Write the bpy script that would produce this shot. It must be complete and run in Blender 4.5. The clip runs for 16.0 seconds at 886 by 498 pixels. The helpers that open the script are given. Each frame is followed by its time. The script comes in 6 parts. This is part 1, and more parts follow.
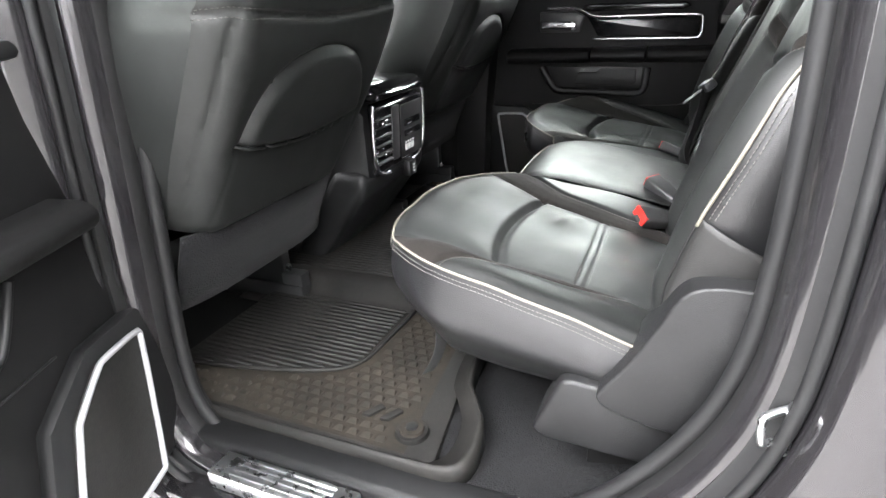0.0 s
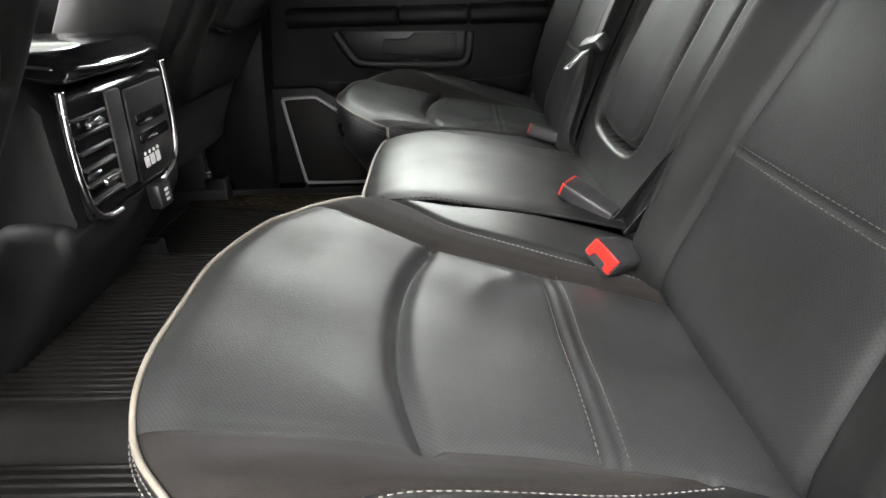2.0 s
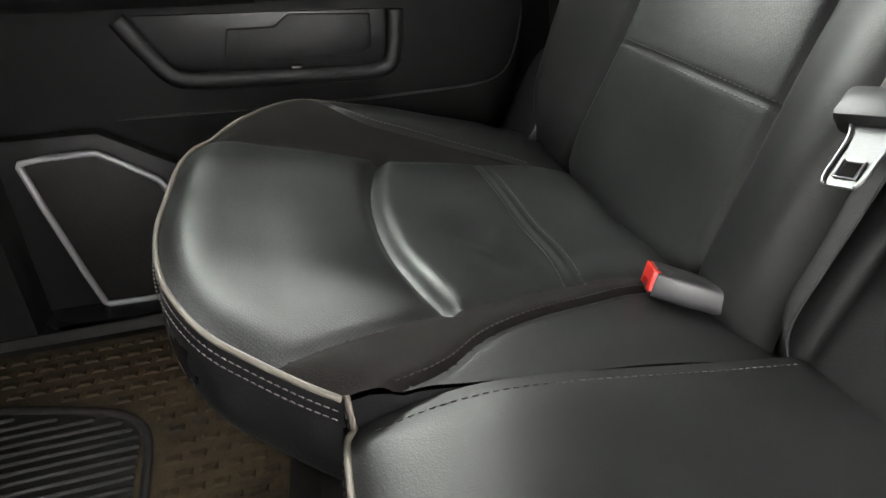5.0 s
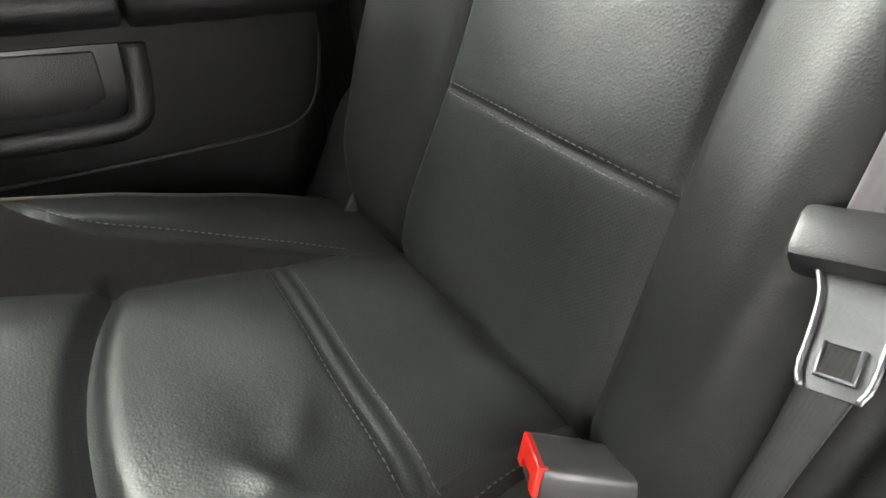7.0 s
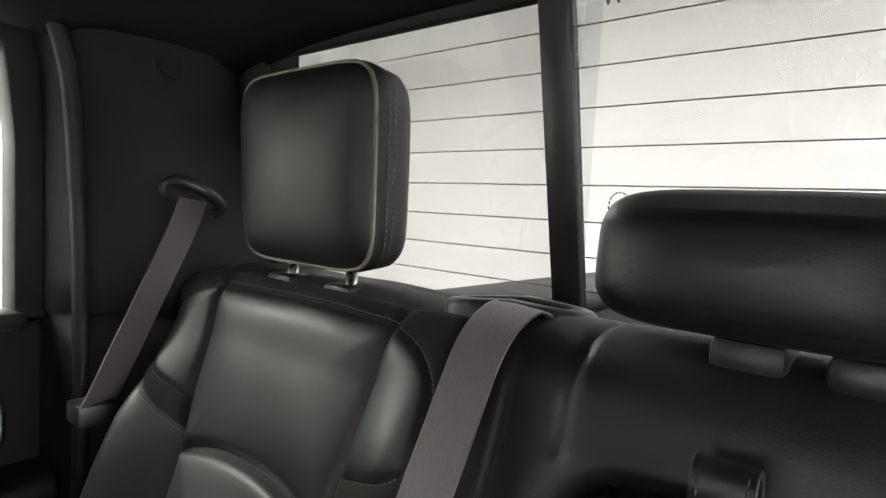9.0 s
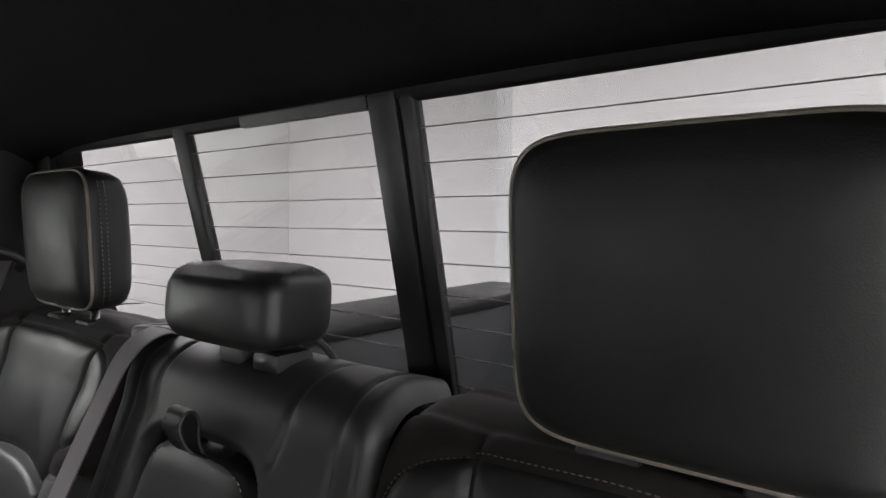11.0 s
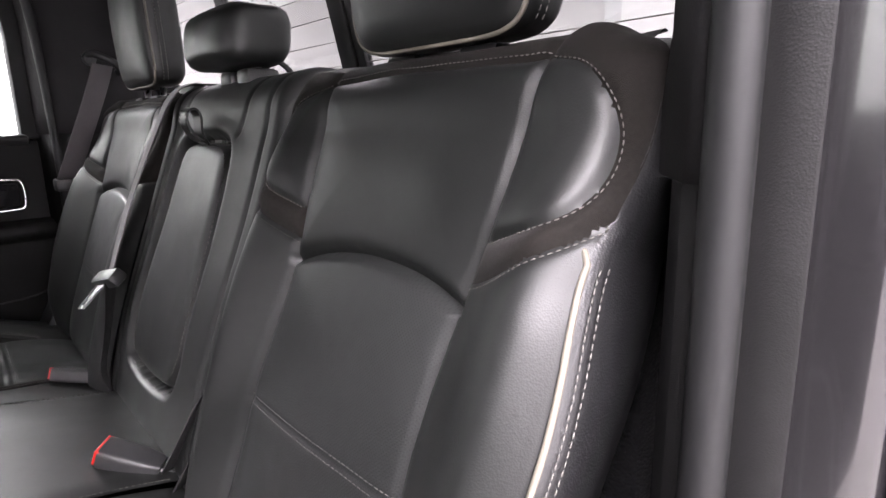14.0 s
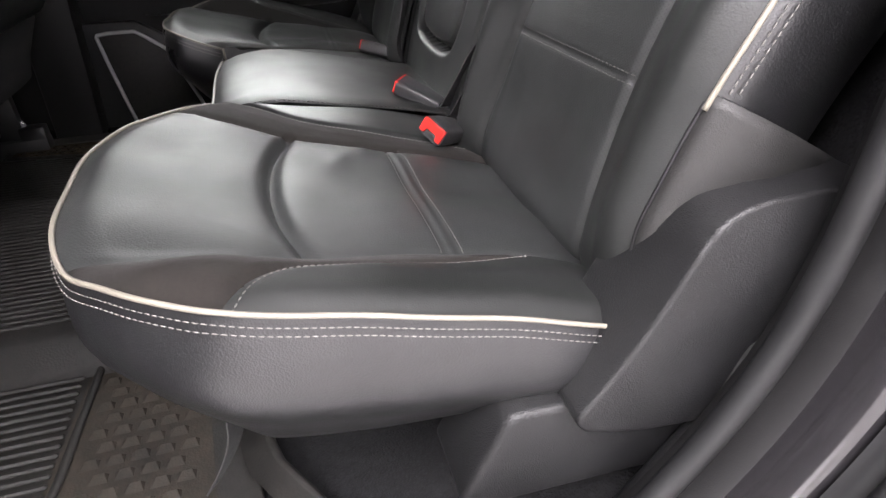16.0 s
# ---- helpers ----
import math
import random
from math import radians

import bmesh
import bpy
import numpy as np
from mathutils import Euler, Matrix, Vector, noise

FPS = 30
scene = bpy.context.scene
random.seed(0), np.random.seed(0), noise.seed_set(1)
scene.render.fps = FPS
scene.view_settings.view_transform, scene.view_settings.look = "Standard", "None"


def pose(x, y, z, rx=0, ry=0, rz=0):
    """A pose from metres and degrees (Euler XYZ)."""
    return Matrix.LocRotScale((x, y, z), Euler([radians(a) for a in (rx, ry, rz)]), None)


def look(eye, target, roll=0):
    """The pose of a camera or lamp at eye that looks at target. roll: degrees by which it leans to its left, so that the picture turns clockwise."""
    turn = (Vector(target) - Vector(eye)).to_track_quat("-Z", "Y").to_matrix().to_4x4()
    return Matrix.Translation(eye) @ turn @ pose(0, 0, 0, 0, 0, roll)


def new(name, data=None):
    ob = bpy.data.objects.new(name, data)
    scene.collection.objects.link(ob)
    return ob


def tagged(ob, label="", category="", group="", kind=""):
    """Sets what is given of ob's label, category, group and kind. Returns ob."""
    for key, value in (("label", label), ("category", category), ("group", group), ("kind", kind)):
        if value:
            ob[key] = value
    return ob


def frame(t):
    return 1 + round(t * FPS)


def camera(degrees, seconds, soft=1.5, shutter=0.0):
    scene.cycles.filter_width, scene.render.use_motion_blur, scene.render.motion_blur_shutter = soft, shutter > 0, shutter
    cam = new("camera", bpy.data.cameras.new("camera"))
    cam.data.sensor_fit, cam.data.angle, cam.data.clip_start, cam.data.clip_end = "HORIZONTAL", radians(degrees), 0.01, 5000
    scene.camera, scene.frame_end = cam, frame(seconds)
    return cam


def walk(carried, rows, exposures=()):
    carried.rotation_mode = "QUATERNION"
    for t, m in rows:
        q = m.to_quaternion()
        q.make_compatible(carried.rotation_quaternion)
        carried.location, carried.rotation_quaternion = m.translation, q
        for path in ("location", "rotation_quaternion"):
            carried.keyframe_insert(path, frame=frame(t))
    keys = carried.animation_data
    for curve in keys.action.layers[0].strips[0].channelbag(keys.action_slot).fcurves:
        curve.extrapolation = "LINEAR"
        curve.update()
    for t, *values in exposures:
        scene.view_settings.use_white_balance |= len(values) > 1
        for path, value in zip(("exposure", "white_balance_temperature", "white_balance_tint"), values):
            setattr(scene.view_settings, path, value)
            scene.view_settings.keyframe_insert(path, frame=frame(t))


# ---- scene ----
cam = camera(75.6, 16.0)
PATH = [
    (0, (0.035, -1.271, 0.843), (-0.731, 0.388, 0.032), -3.5),
    (0.5, (-0.028, -1.122, 0.787), (-0.53, 0.628, -0.042), -2.7),
    (1, (-0.085, -1.009, 0.743), (-0.419, 0.776, -0.096), -1.9),
    (1.5, (-0.16, -0.91, 0.739), (-0.335, 0.893, -0.11), -1.9),
    (2, (-0.194, -0.802, 0.742), (-0.225, 0.99, -0.145), -1.6),
    (2.5, (-0.216, -0.635, 0.732), (-0.146, 1.137, -0.193), -1.5),
    (3, (-0.259, -0.474, 0.727), (-0.136, 1.257, -0.266), -1.2),
    (3.5, (-0.292, -0.309, 0.732), (-0.091, 1.387, -0.309), -1.1),
    (3.7, (-0.285, -0.251, 0.73), (-0.066, 1.457, -0.287), -0.8),
    (5.8, (-0.33, 0.06, 0.766), (0.337, 1.58, -0.349), 0.8),
    (6, (-0.323, 0.099, 0.784), (0.379, 1.608, -0.324), 1.0),
    (6.5, (-0.261, 0.14, 0.748), (0.539, 1.603, -0.355), 1.2),
    (7, (-0.192, 0.133, 0.735), (0.73, 1.525, -0.366), 1.8),
    (7.5, (-0.168, 0.123, 0.79), (0.946, 1.394, -0.279), 3.3),
    (8, (-0.147, 0.084, 0.845), (1.121, 1.417, 0.061), 3.9),
    (8.5, (-0.158, 0.024, 0.929), (1.298, 1.333, 0.519), 3.8),
    (9, (-0.162, -0.05, 0.995), (1.367, 1.233, 0.856), 3.1),
    (9.5, (-0.166, -0.162, 1.023), (1.411, 1.068, 0.987), 3.6),
    (10, (-0.16, -0.272, 1.037), (1.429, 0.943, 1.026), 3.0),
    (10.2, (-0.161, -0.325, 1.06), (1.437, 0.875, 0.995), 2.2),
    (12.3, (-0.124, -0.651, 1.024), (1.502, 0.511, 0.974), -0.6),
    (12.5, (-0.135, -0.659, 0.994), (1.499, 0.493, 1.022), 1.5),
    (13, (-0.146, -0.692, 0.955), (1.486, 0.463, 0.969), 1.1),
    (13.5, (-0.143, -0.739, 0.903), (1.432, 0.487, 0.767), 0.6),
    (14, (-0.141, -0.819, 0.852), (1.159, 0.639, 0.422), -1.1),
    (14.5, (-0.17, -0.874, 0.797), (0.754, 0.759, 0.105), -1.0),
    (15, (-0.199, -0.911, 0.772), (0.51, 0.747, -0.092), -1.2),
    (15.5, (-0.209, -0.93, 0.742), (0.346, 0.726, -0.231), -1.3),
    (16, (-0.214, -0.943, 0.723), (0.24, 0.691, -0.335), -1.2),
]
EXPOSURES = [(0, 1.2, 6350, 10), (1, 1.01, 6500, 10), (2, 1.0, 6600, 11), (3.0, 1.27, 6600, 14), (3.6, 1.40, 6600, 11), (6, 2.0, 6700, 10), (7, 2.25, 6800, 10), (7.5, 2.4, 6900, 10), (8, 2.35, 6900, 9), (8.6, 2.2, 6600, 9), (9.0, 0.97, 6800, 9), (10.2, 0.08, 6600, 17), (12.3, 0.86, 6500, 16), (13, 0.94, 6500, 17), (13.5, 1.0, 6500, 19), (14.2, 0.98, 6500, 23), (15, 1.09, 6500, 20), (16, 0.72, 6500, 18)]
walk(cam, [(t, look(eye, target, roll)) for t, eye, target, roll in PATH], EXPOSURES)

# ---- world, sun-free hall light ----
world = bpy.data.worlds.new("world")
scene.world = world
world.use_nodes = True
world.node_tree.nodes["Background"].inputs[0].default_value = (0.9, 0.95, 1.0, 1)
world.node_tree.nodes["Background"].inputs[1].default_value = 0.05

# assumed lamps out of view, placed and powered to brighten seats and walls
HALL_LAMPS = [(-7.2, -1.5), (-7.2, 1.8), (-2.2, -3.0), (1.2, -3.6), (-1.7, 2.4), (-1.9, 5.3), (1.7, 5.4), (3.0, -1.6)]
LAMP_POWER = [500.0, 500.0, 720.0, 205.0, 95.0, 330.0, 540.0, 22.0]
for (lx, ly), power in zip(HALL_LAMPS, LAMP_POWER):
    lamp = bpy.data.lights.new("hall_lamp", "AREA")
    lamp.shape, lamp.size, lamp.size_y, lamp.energy, lamp.color = "RECTANGLE", 3.2, 2.6, power, (1.02, 1.0, 1.01)
    new("hall_lamp", lamp).matrix_world = look((lx, ly, 3.38), (lx, ly, 0))

# ---- materials ----
MATS = {}


def mat(name, base, rough=0.5, metal=0.0, spec=0.5, grain=0.0, grain_scale=400.0, vary=0.12, vary_scale=18.0, coat=0.0, sheen=0.0,
        pattern=None, emit=0.0, tint=None, worn=0.07):
    """A node material: base colour varied by two noises, grain as bump, and an optional pattern function."""
    m = bpy.data.materials.new(name)
    m.use_nodes = True
    nt = m.node_tree
    b = nt.nodes["Principled BSDF"]
    link = nt.links.new
    b.inputs["Roughness"].default_value = rough
    b.inputs["Metallic"].default_value = metal
    b.inputs["Specular IOR Level"].default_value = spec
    b.inputs["Coat Weight"].default_value = coat
    b.inputs["Coat Roughness"].default_value = 0.08
    b.inputs["Sheen Weight"].default_value = sheen
    co = nt.nodes.new("ShaderNodeTexCoord")
    n1 = nt.nodes.new("ShaderNodeTexNoise")
    n1.inputs["Scale"].default_value = vary_scale
    n1.inputs["Detail"].default_value = 5
    n2 = nt.nodes.new("ShaderNodeTexNoise")
    n2.inputs["Scale"].default_value = vary_scale * 11
    n2.inputs["Detail"].default_value = 3
    link(co.outputs["Object"], n1.inputs["Vector"])
    link(co.outputs["Object"], n2.inputs["Vector"])
    add = nt.nodes.new("ShaderNodeMath")
    add.operation = "ADD"
    link(n1.outputs["Fac"], add.inputs[0])
    link(n2.outputs["Fac"], add.inputs[1])
    ramp = nt.nodes.new("ShaderNodeMapRange")
    ramp.inputs["From Min"].default_value, ramp.inputs["From Max"].default_value = 0.6, 1.4
    link(add.outputs[0], ramp.inputs["Value"])
    mix = nt.nodes.new("ShaderNodeMix")
    mix.data_type = "RGBA"
    lo = [c * (1 - vary) for c in base] + [1]
    hi = [c * (1 + vary) for c in (tint or base)] + [1]
    mix.inputs["A"].default_value, mix.inputs["B"].default_value = lo, hi
    link(ramp.outputs[0], mix.inputs["Factor"])
    colour = mix.outputs["Result"]
    rr = nt.nodes.new("ShaderNodeMapRange")
    rr.inputs["From Min"].default_value, rr.inputs["From Max"].default_value = 0.3, 0.7
    rr.inputs["To Min"].default_value, rr.inputs["To Max"].default_value = max(rough - worn, 0.02), min(rough + worn, 1)
    link(n1.outputs["Fac"], rr.inputs["Value"])
    link(rr.outputs[0], b.inputs["Roughness"])
    height = None
    if grain:
        v = nt.nodes.new("ShaderNodeTexVoronoi")
        v.inputs["Scale"].default_value = grain_scale
        link(co.outputs["Object"], v.inputs["Vector"])
        height = v.outputs["Distance"]
    if pattern:
        colour, height = pattern(nt, co.outputs["Object"], colour, height)
    if height is not None:
        bump = nt.nodes.new("ShaderNodeBump")
        bump.inputs["Strength"].default_value = grain or 0.4
        bump.inputs["Distance"].default_value = 0.001
        link(height, bump.inputs["Height"])
        link(bump.outputs["Normal"], b.inputs["Normal"])
    link(colour, b.inputs["Base Color"])
    if emit:
        b.inputs["Emission Color"].default_value = (1, 1, 1, 1)
        b.inputs["Emission Strength"].default_value = emit
    MATS[name] = m
    return m


def dots(axes, pitch, size):
    """Punched holes in rows, dark and sunken."""
    def build(nt, vec, colour, height):
        link = nt.links.new
        sep = nt.nodes.new("ShaderNodeSeparateXYZ")
        link(vec, sep.inputs[0])
        parts = []
        for a in axes:
            mul = nt.nodes.new("ShaderNodeMath")
            mul.operation, mul.inputs[1].default_value = "MULTIPLY", 2 * math.pi / pitch
            link(sep.outputs[a], mul.inputs[0])
            s = nt.nodes.new("ShaderNodeMath")
            s.operation = "SINE"
            link(mul.outputs[0], s.inputs[0])
            parts.append(s.outputs[0])
        both = nt.nodes.new("ShaderNodeMath")
        both.operation = "MULTIPLY"
        link(parts[0], both.inputs[0])
        link(parts[1], both.inputs[1])
        step = nt.nodes.new("ShaderNodeMapRange")
        step.inputs["From Min"].default_value, step.inputs["From Max"].default_value = size, size + 0.15
        link(both.outputs[0], step.inputs["Value"])
        mix = nt.nodes.new("ShaderNodeMix")
        mix.data_type = "RGBA"
        mix.inputs["B"].default_value = (0.004, 0.004, 0.004, 1)
        link(step.outputs[0], mix.inputs["Factor"])
        link(colour, mix.inputs["A"])
        sub = nt.nodes.new("ShaderNodeMath")
        sub.operation = "MULTIPLY_ADD"
        sub.inputs[1].default_value = -0.8
        link(step.outputs[0], sub.inputs[0])
        if height is not None:
            link(height, sub.inputs[2])
        return mix.outputs["Result"], sub.outputs[0]
    return build


def ribs(axis, pitch, depth=1.0):
    """Fine parallel ribs, as in woven webbing."""
    def build(nt, vec, colour, height):
        link = nt.links.new
        sep = nt.nodes.new("ShaderNodeSeparateXYZ")
        link(vec, sep.inputs[0])
        mul = nt.nodes.new("ShaderNodeMath")
        mul.operation, mul.inputs[1].default_value = "MULTIPLY", 2 * math.pi / pitch
        link(sep.outputs[axis], mul.inputs[0])
        s = nt.nodes.new("ShaderNodeMath")
        s.operation = "SINE"
        link(mul.outputs[0], s.inputs[0])
        m2 = nt.nodes.new("ShaderNodeMath")
        m2.operation, m2.inputs[1].default_value = "MULTIPLY", depth
        link(s.outputs[0], m2.inputs[0])
        return colour, m2.outputs[0]
    return build


LEATHER = mat("black_leather", (0.0095, 0.0102, 0.0098), 0.46, spec=0.42, grain=0.10, grain_scale=800, vary=0.18, vary_scale=9, worn=0.08)
SIDE_LEATHER = mat("side_leather", (0.009, 0.009, 0.0096), 0.35, spec=0.62, grain=0.20, grain_scale=700, vary=0.18, vary_scale=9, worn=0.10)
PERF_SEAT = mat("perforated_leather_seat", (0.0175, 0.0188, 0.0184), 0.45, spec=0.52, grain=0.12, grain_scale=560, vary=0.2, vary_scale=7, pattern=dots((0, 1), 0.0034, 0.45), worn=0.12)
PERF_BACK = mat("perforated_leather_back", (0.0160, 0.0172, 0.0168), 0.50, spec=0.38, grain=0.12, grain_scale=560, vary=0.2, vary_scale=7, pattern=dots((1, 2), 0.0034, 0.45), worn=0.12)
FLAP = mat("flap_leather", (0.0125, 0.0122, 0.0118), 0.55, spec=0.40, grain=0.25, grain_scale=900, vary=0.2, vary_scale=14)
SUEDE = mat("dark_suede", (0.0090, 0.0076, 0.0066), 0.80, spec=0.14, grain=0.25, grain_scale=1500, vary=0.45, vary_scale=34, sheen=0.03)
PIPING = mat("cream_piping", (0.150, 0.136, 0.110), 0.5, vary=0.10, vary_scale=60)
THREAD = mat("grey_thread", (0.110, 0.104, 0.096), 0.6, vary=0.2, vary_scale=300)
DARK_THREAD = mat("dark_thread", (0.045, 0.042, 0.038), 0.7, vary=0.2, vary_scale=300)
PLASTIC = mat("black_grained_plastic", (0.0070, 0.0070, 0.0074), 0.47, spec=0.36, grain=0.32, grain_scale=760, vary=0.15, vary_scale=12)
SMOOTH_PLASTIC = mat("smooth_black_plastic", (0.011, 0.011, 0.0115), 0.42, vary=0.15, vary_scale=12)
TRIM = mat("soft_dark_trim", (0.0068, 0.0066, 0.0068), 0.60, spec=0.22, grain=0.14, grain_scale=1000, vary=0.15, vary_scale=10)
PILLAR_TRIM = mat("pillar_trim", (0.0095, 0.0085, 0.0094), 0.7, spec=0.25, grain=0.2, grain_scale=600, vary=0.12, vary_scale=8)
GLOSS = mat("gloss_black", (0.008, 0.008, 0.009), 0.12, spec=0.6, vary=0.1)
CHROME = mat("satin_chrome", (0.72, 0.72, 0.73), 0.22, metal=1.0, vary=0.05, vary_scale=40)
SILVER_PAINT = mat("silver_paint", (0.36, 0.36, 0.37), 0.38, metal=0.35, vary=0.06, vary_scale=40)
TONGUE_STEEL = mat("tongue_steel", (0.27, 0.275, 0.28), 0.42, metal=1.0, vary=0.1, vary_scale=60)
STEEL = mat("bright_steel", (0.70, 0.71, 0.72), 0.30, metal=1.0, vary=0.12, vary_scale=60)
RED = mat("red_plastic", (0.48, 0.014, 0.009), 0.4, vary=0.08, vary_scale=50)
BUCKLE_GREY = mat("buckle_grey", (0.025, 0.025, 0.026), 0.42, vary=0.1, vary_scale=60)
BUCKLE_BLACK = mat("buckle_black", (0.020, 0.020, 0.0205), 0.45, grain=0.08, grain_scale=1200, vary=0.1, vary_scale=60)
WEBBING = mat("grey_webbing", (0.085, 0.077, 0.081), 0.75, vary=0.15, vary_scale=40, sheen=0.15, pattern=ribs(1, 0.0050, 0.12))
BLACK_WEBBING = mat("black_webbing", (0.014, 0.014, 0.0142), 0.75, vary=0.2, vary_scale=60, pattern=ribs(1, 0.0026, 0.2))
RUBBER = mat("black_rubber_mat", (0.0065, 0.0065, 0.0065), 0.60, spec=0.32, grain=0.2, grain_scale=350, vary=0.3, vary_scale=10, tint=(0.012, 0.011, 0.0098))
DUSTY = mat("dusty_rubber", (0.0085, 0.0078, 0.0070), 0.72, spec=0.24, grain=0.2, grain_scale=350, vary=0.4, vary_scale=9, tint=(0.0215, 0.0175, 0.0130))
# lighter and browner than the near mat's rubber, for the far mat alone
BROWN_RUBBER = mat("brown_rubber", (0.014, 0.0110, 0.0075), 0.78, spec=0.22, grain=0.2, grain_scale=350, vary=0.4, vary_scale=9, tint=(0.052, 0.037, 0.020))
SEAL = mat("rubber_seal", (0.007, 0.007, 0.0074), 0.55, spec=0.32, vary=0.15, vary_scale=20)
CARPET = mat("dark_carpet", (0.0075, 0.0075, 0.008), 0.95, spec=0.08, grain=1.0, grain_scale=330, vary=0.8, vary_scale=170, sheen=0.05)
PAINT = mat("dark_grey_paint", (0.026, 0.0245, 0.0265), 0.20, metal=0.55, coat=0.9, vary=0.05, vary_scale=6)
HEADLINER = mat("black_headliner", (0.012, 0.011, 0.012), 0.95, spec=0.1, grain=0.5, grain_scale=700, vary=0.2, vary_scale=40)
BEDLINER = mat("bed_liner", (0.030, 0.032, 0.034), 0.6, grain=0.6, grain_scale=260, vary=0.25, vary_scale=12)
WALLPAINT = mat("white_wall_paint", (0.80, 0.80, 0.80), 0.7, vary=0.03, vary_scale=1.2)
COLUMN = mat("grey_wall_paint", (0.60, 0.62, 0.62), 0.7, vary=0.03, vary_scale=2)
CONCRETE = mat("concrete", (0.24, 0.235, 0.225), 0.55, vary=0.2, vary_scale=1.5, grain=0.2, grain_scale=60)
SIGN = mat("dark_grey_lettering", (0.05, 0.05, 0.05), 0.6, vary=0.05)
WIRE = mat("defroster_line", (0.16, 0.15, 0.14), 0.6)
GLOW = mat("lamp_diffuser", (0.9, 0.9, 0.88), 0.5, emit=6.0)
BLUE = mat("blue_tape", (0.012, 0.035, 0.16), 0.5)
ICON = mat("white_print", (0.6, 0.6, 0.6), 0.6)


def glass(name, tint):
    """Thin window glass: clear with a tint, glossier towards grazing angles."""
    m = bpy.data.materials.new(name)
    m.use_nodes = True
    gt = m.node_tree
    gt.nodes.remove(gt.nodes["Principled BSDF"])
    clear, gloss, mx, lw, pw, sc = [gt.nodes.new("ShaderNode" + k) for k in ("BsdfTransparent", "BsdfGlossy", "MixShader", "LayerWeight", "Math", "Math")]
    clear.inputs[0].default_value = tint
    gloss.inputs["Roughness"].default_value = 0.02
    lw.inputs["Blend"].default_value = 0.5
    pw.operation, pw.inputs[1].default_value = "POWER", 4.0
    sc.operation, sc.inputs[1].default_value, sc.inputs[2].default_value = "MULTIPLY_ADD", 0.45, 0.03
    gt.links.new(lw.outputs["Facing"], pw.inputs[0])
    gt.links.new(pw.outputs[0], sc.inputs[0])
    gt.links.new(sc.outputs[0], mx.inputs[0])
    gt.links.new(clear.outputs[0], mx.inputs[1])
    gt.links.new(gloss.outputs[0], mx.inputs[2])
    gt.links.new(mx.outputs[0], gt.nodes["Material Output"].inputs["Surface"])
    return m


GLASS = glass("window_glass", (0.84, 0.92, 0.86, 1))
REAR_GLASS = glass("rear_window_glass", (0.235, 0.240, 0.236, 1))


# ---- building helpers ----
def smooth_mesh(me):
    me.polygons.foreach_set("use_smooth", [True] * len(me.polygons))


def place_mesh(name, me, material, parent=None, label=""):
    ob = new(name, me)
    if material:
        me.materials.append(material)
    if parent:
        ob.parent = parent
    if label:
        tagged(ob, label=label)
    return ob


def part(name, bm, material, parent=None, label="", smooth=True):
    me = bpy.data.meshes.new(name)
    bmesh.ops.recalc_face_normals(bm, faces=bm.faces)
    bm.to_mesh(me)
    bm.free()
    if smooth:
        smooth_mesh(me)
        me.set_sharp_from_angle(angle=radians(40))
    return place_mesh(name, me, material, parent, label)


def raw(name, verts, faces, material, parent=None, label="", smooth=True):
    me = bpy.data.meshes.new(name)
    me.from_pydata([tuple(v) for v in verts], [], [tuple(int(i) for i in f) for f in faces])
    me.update()
    if smooth:
        smooth_mesh(me)
    return place_mesh(name, me, material, parent, label)


def thing(name, label, category, group="", kind="", at=(0, 0, 0)):
    """An Empty at the base of a thing whose parts are its children, built in world places."""
    ob = new(name)
    ob.empty_display_size = 0.05
    return tagged(ob, label=label, category=category, group=group, kind=kind)


def chaikin(pts, rounds=2, closed=False):
    p = np.array(pts, float)
    for _ in range(rounds):
        q = np.roll(p, -1, 0) if closed else p[1:]
        a = p if closed else p[:-1]
        mid = np.empty((2 * len(a), p.shape[1]))
        mid[0::2], mid[1::2] = 0.75 * a + 0.25 * q, 0.25 * a + 0.75 * q
        p = mid if closed else np.vstack([p[:1], mid, p[-1:]])
    return p


def resample(pts, step):
    p = np.array(pts, float)
    d = np.r_[0, np.cumsum(np.linalg.norm(np.diff(p, axis=0), axis=1))]
    n = max(2, int(round(d[-1] / step)) + 1)
    s = np.linspace(0, d[-1], n)
    return np.stack([np.interp(s, d, p[:, k]) for k in range(p.shape[1])], 1)


def tube_data(pts, r, sides=8, closed=False, flat=1.0, up=(0, 0, 1)):
    p = np.array(pts, float)
    t = (np.roll(p, -1, 0) - np.roll(p, 1, 0)) if closed else np.gradient(p, axis=0)
    t /= np.linalg.norm(t, axis=1, keepdims=True) + 1e-9
    upv = np.array(up, float)
    a = np.cross(t, upv)
    bad = np.linalg.norm(a, axis=1) < 0.05
    a[bad] = np.cross(t[bad], (0.3, 1, 0.1))
    a /= np.linalg.norm(a, axis=1, keepdims=True)
    b = np.cross(a, t)
    ang = np.linspace(0, 2 * np.pi, sides, endpoint=False)
    ring = (np.cos(ang)[None, :, None] * a[:, None] + flat * np.sin(ang)[None, :, None] * b[:, None]) * r
    v = (p[:, None] + ring).reshape(-1, 3)
    n, f = len(p), []
    for i in range(n if closed else n - 1):
        j = (i + 1) % n
        for k in range(sides):
            l = (k + 1) % sides
            f.append((i * sides + k, i * sides + l, j * sides + l, j * sides + k))
    if not closed:
        f += [tuple(range(sides))[::-1], tuple((n - 1) * sides + k for k in range(sides))]
    return v, f


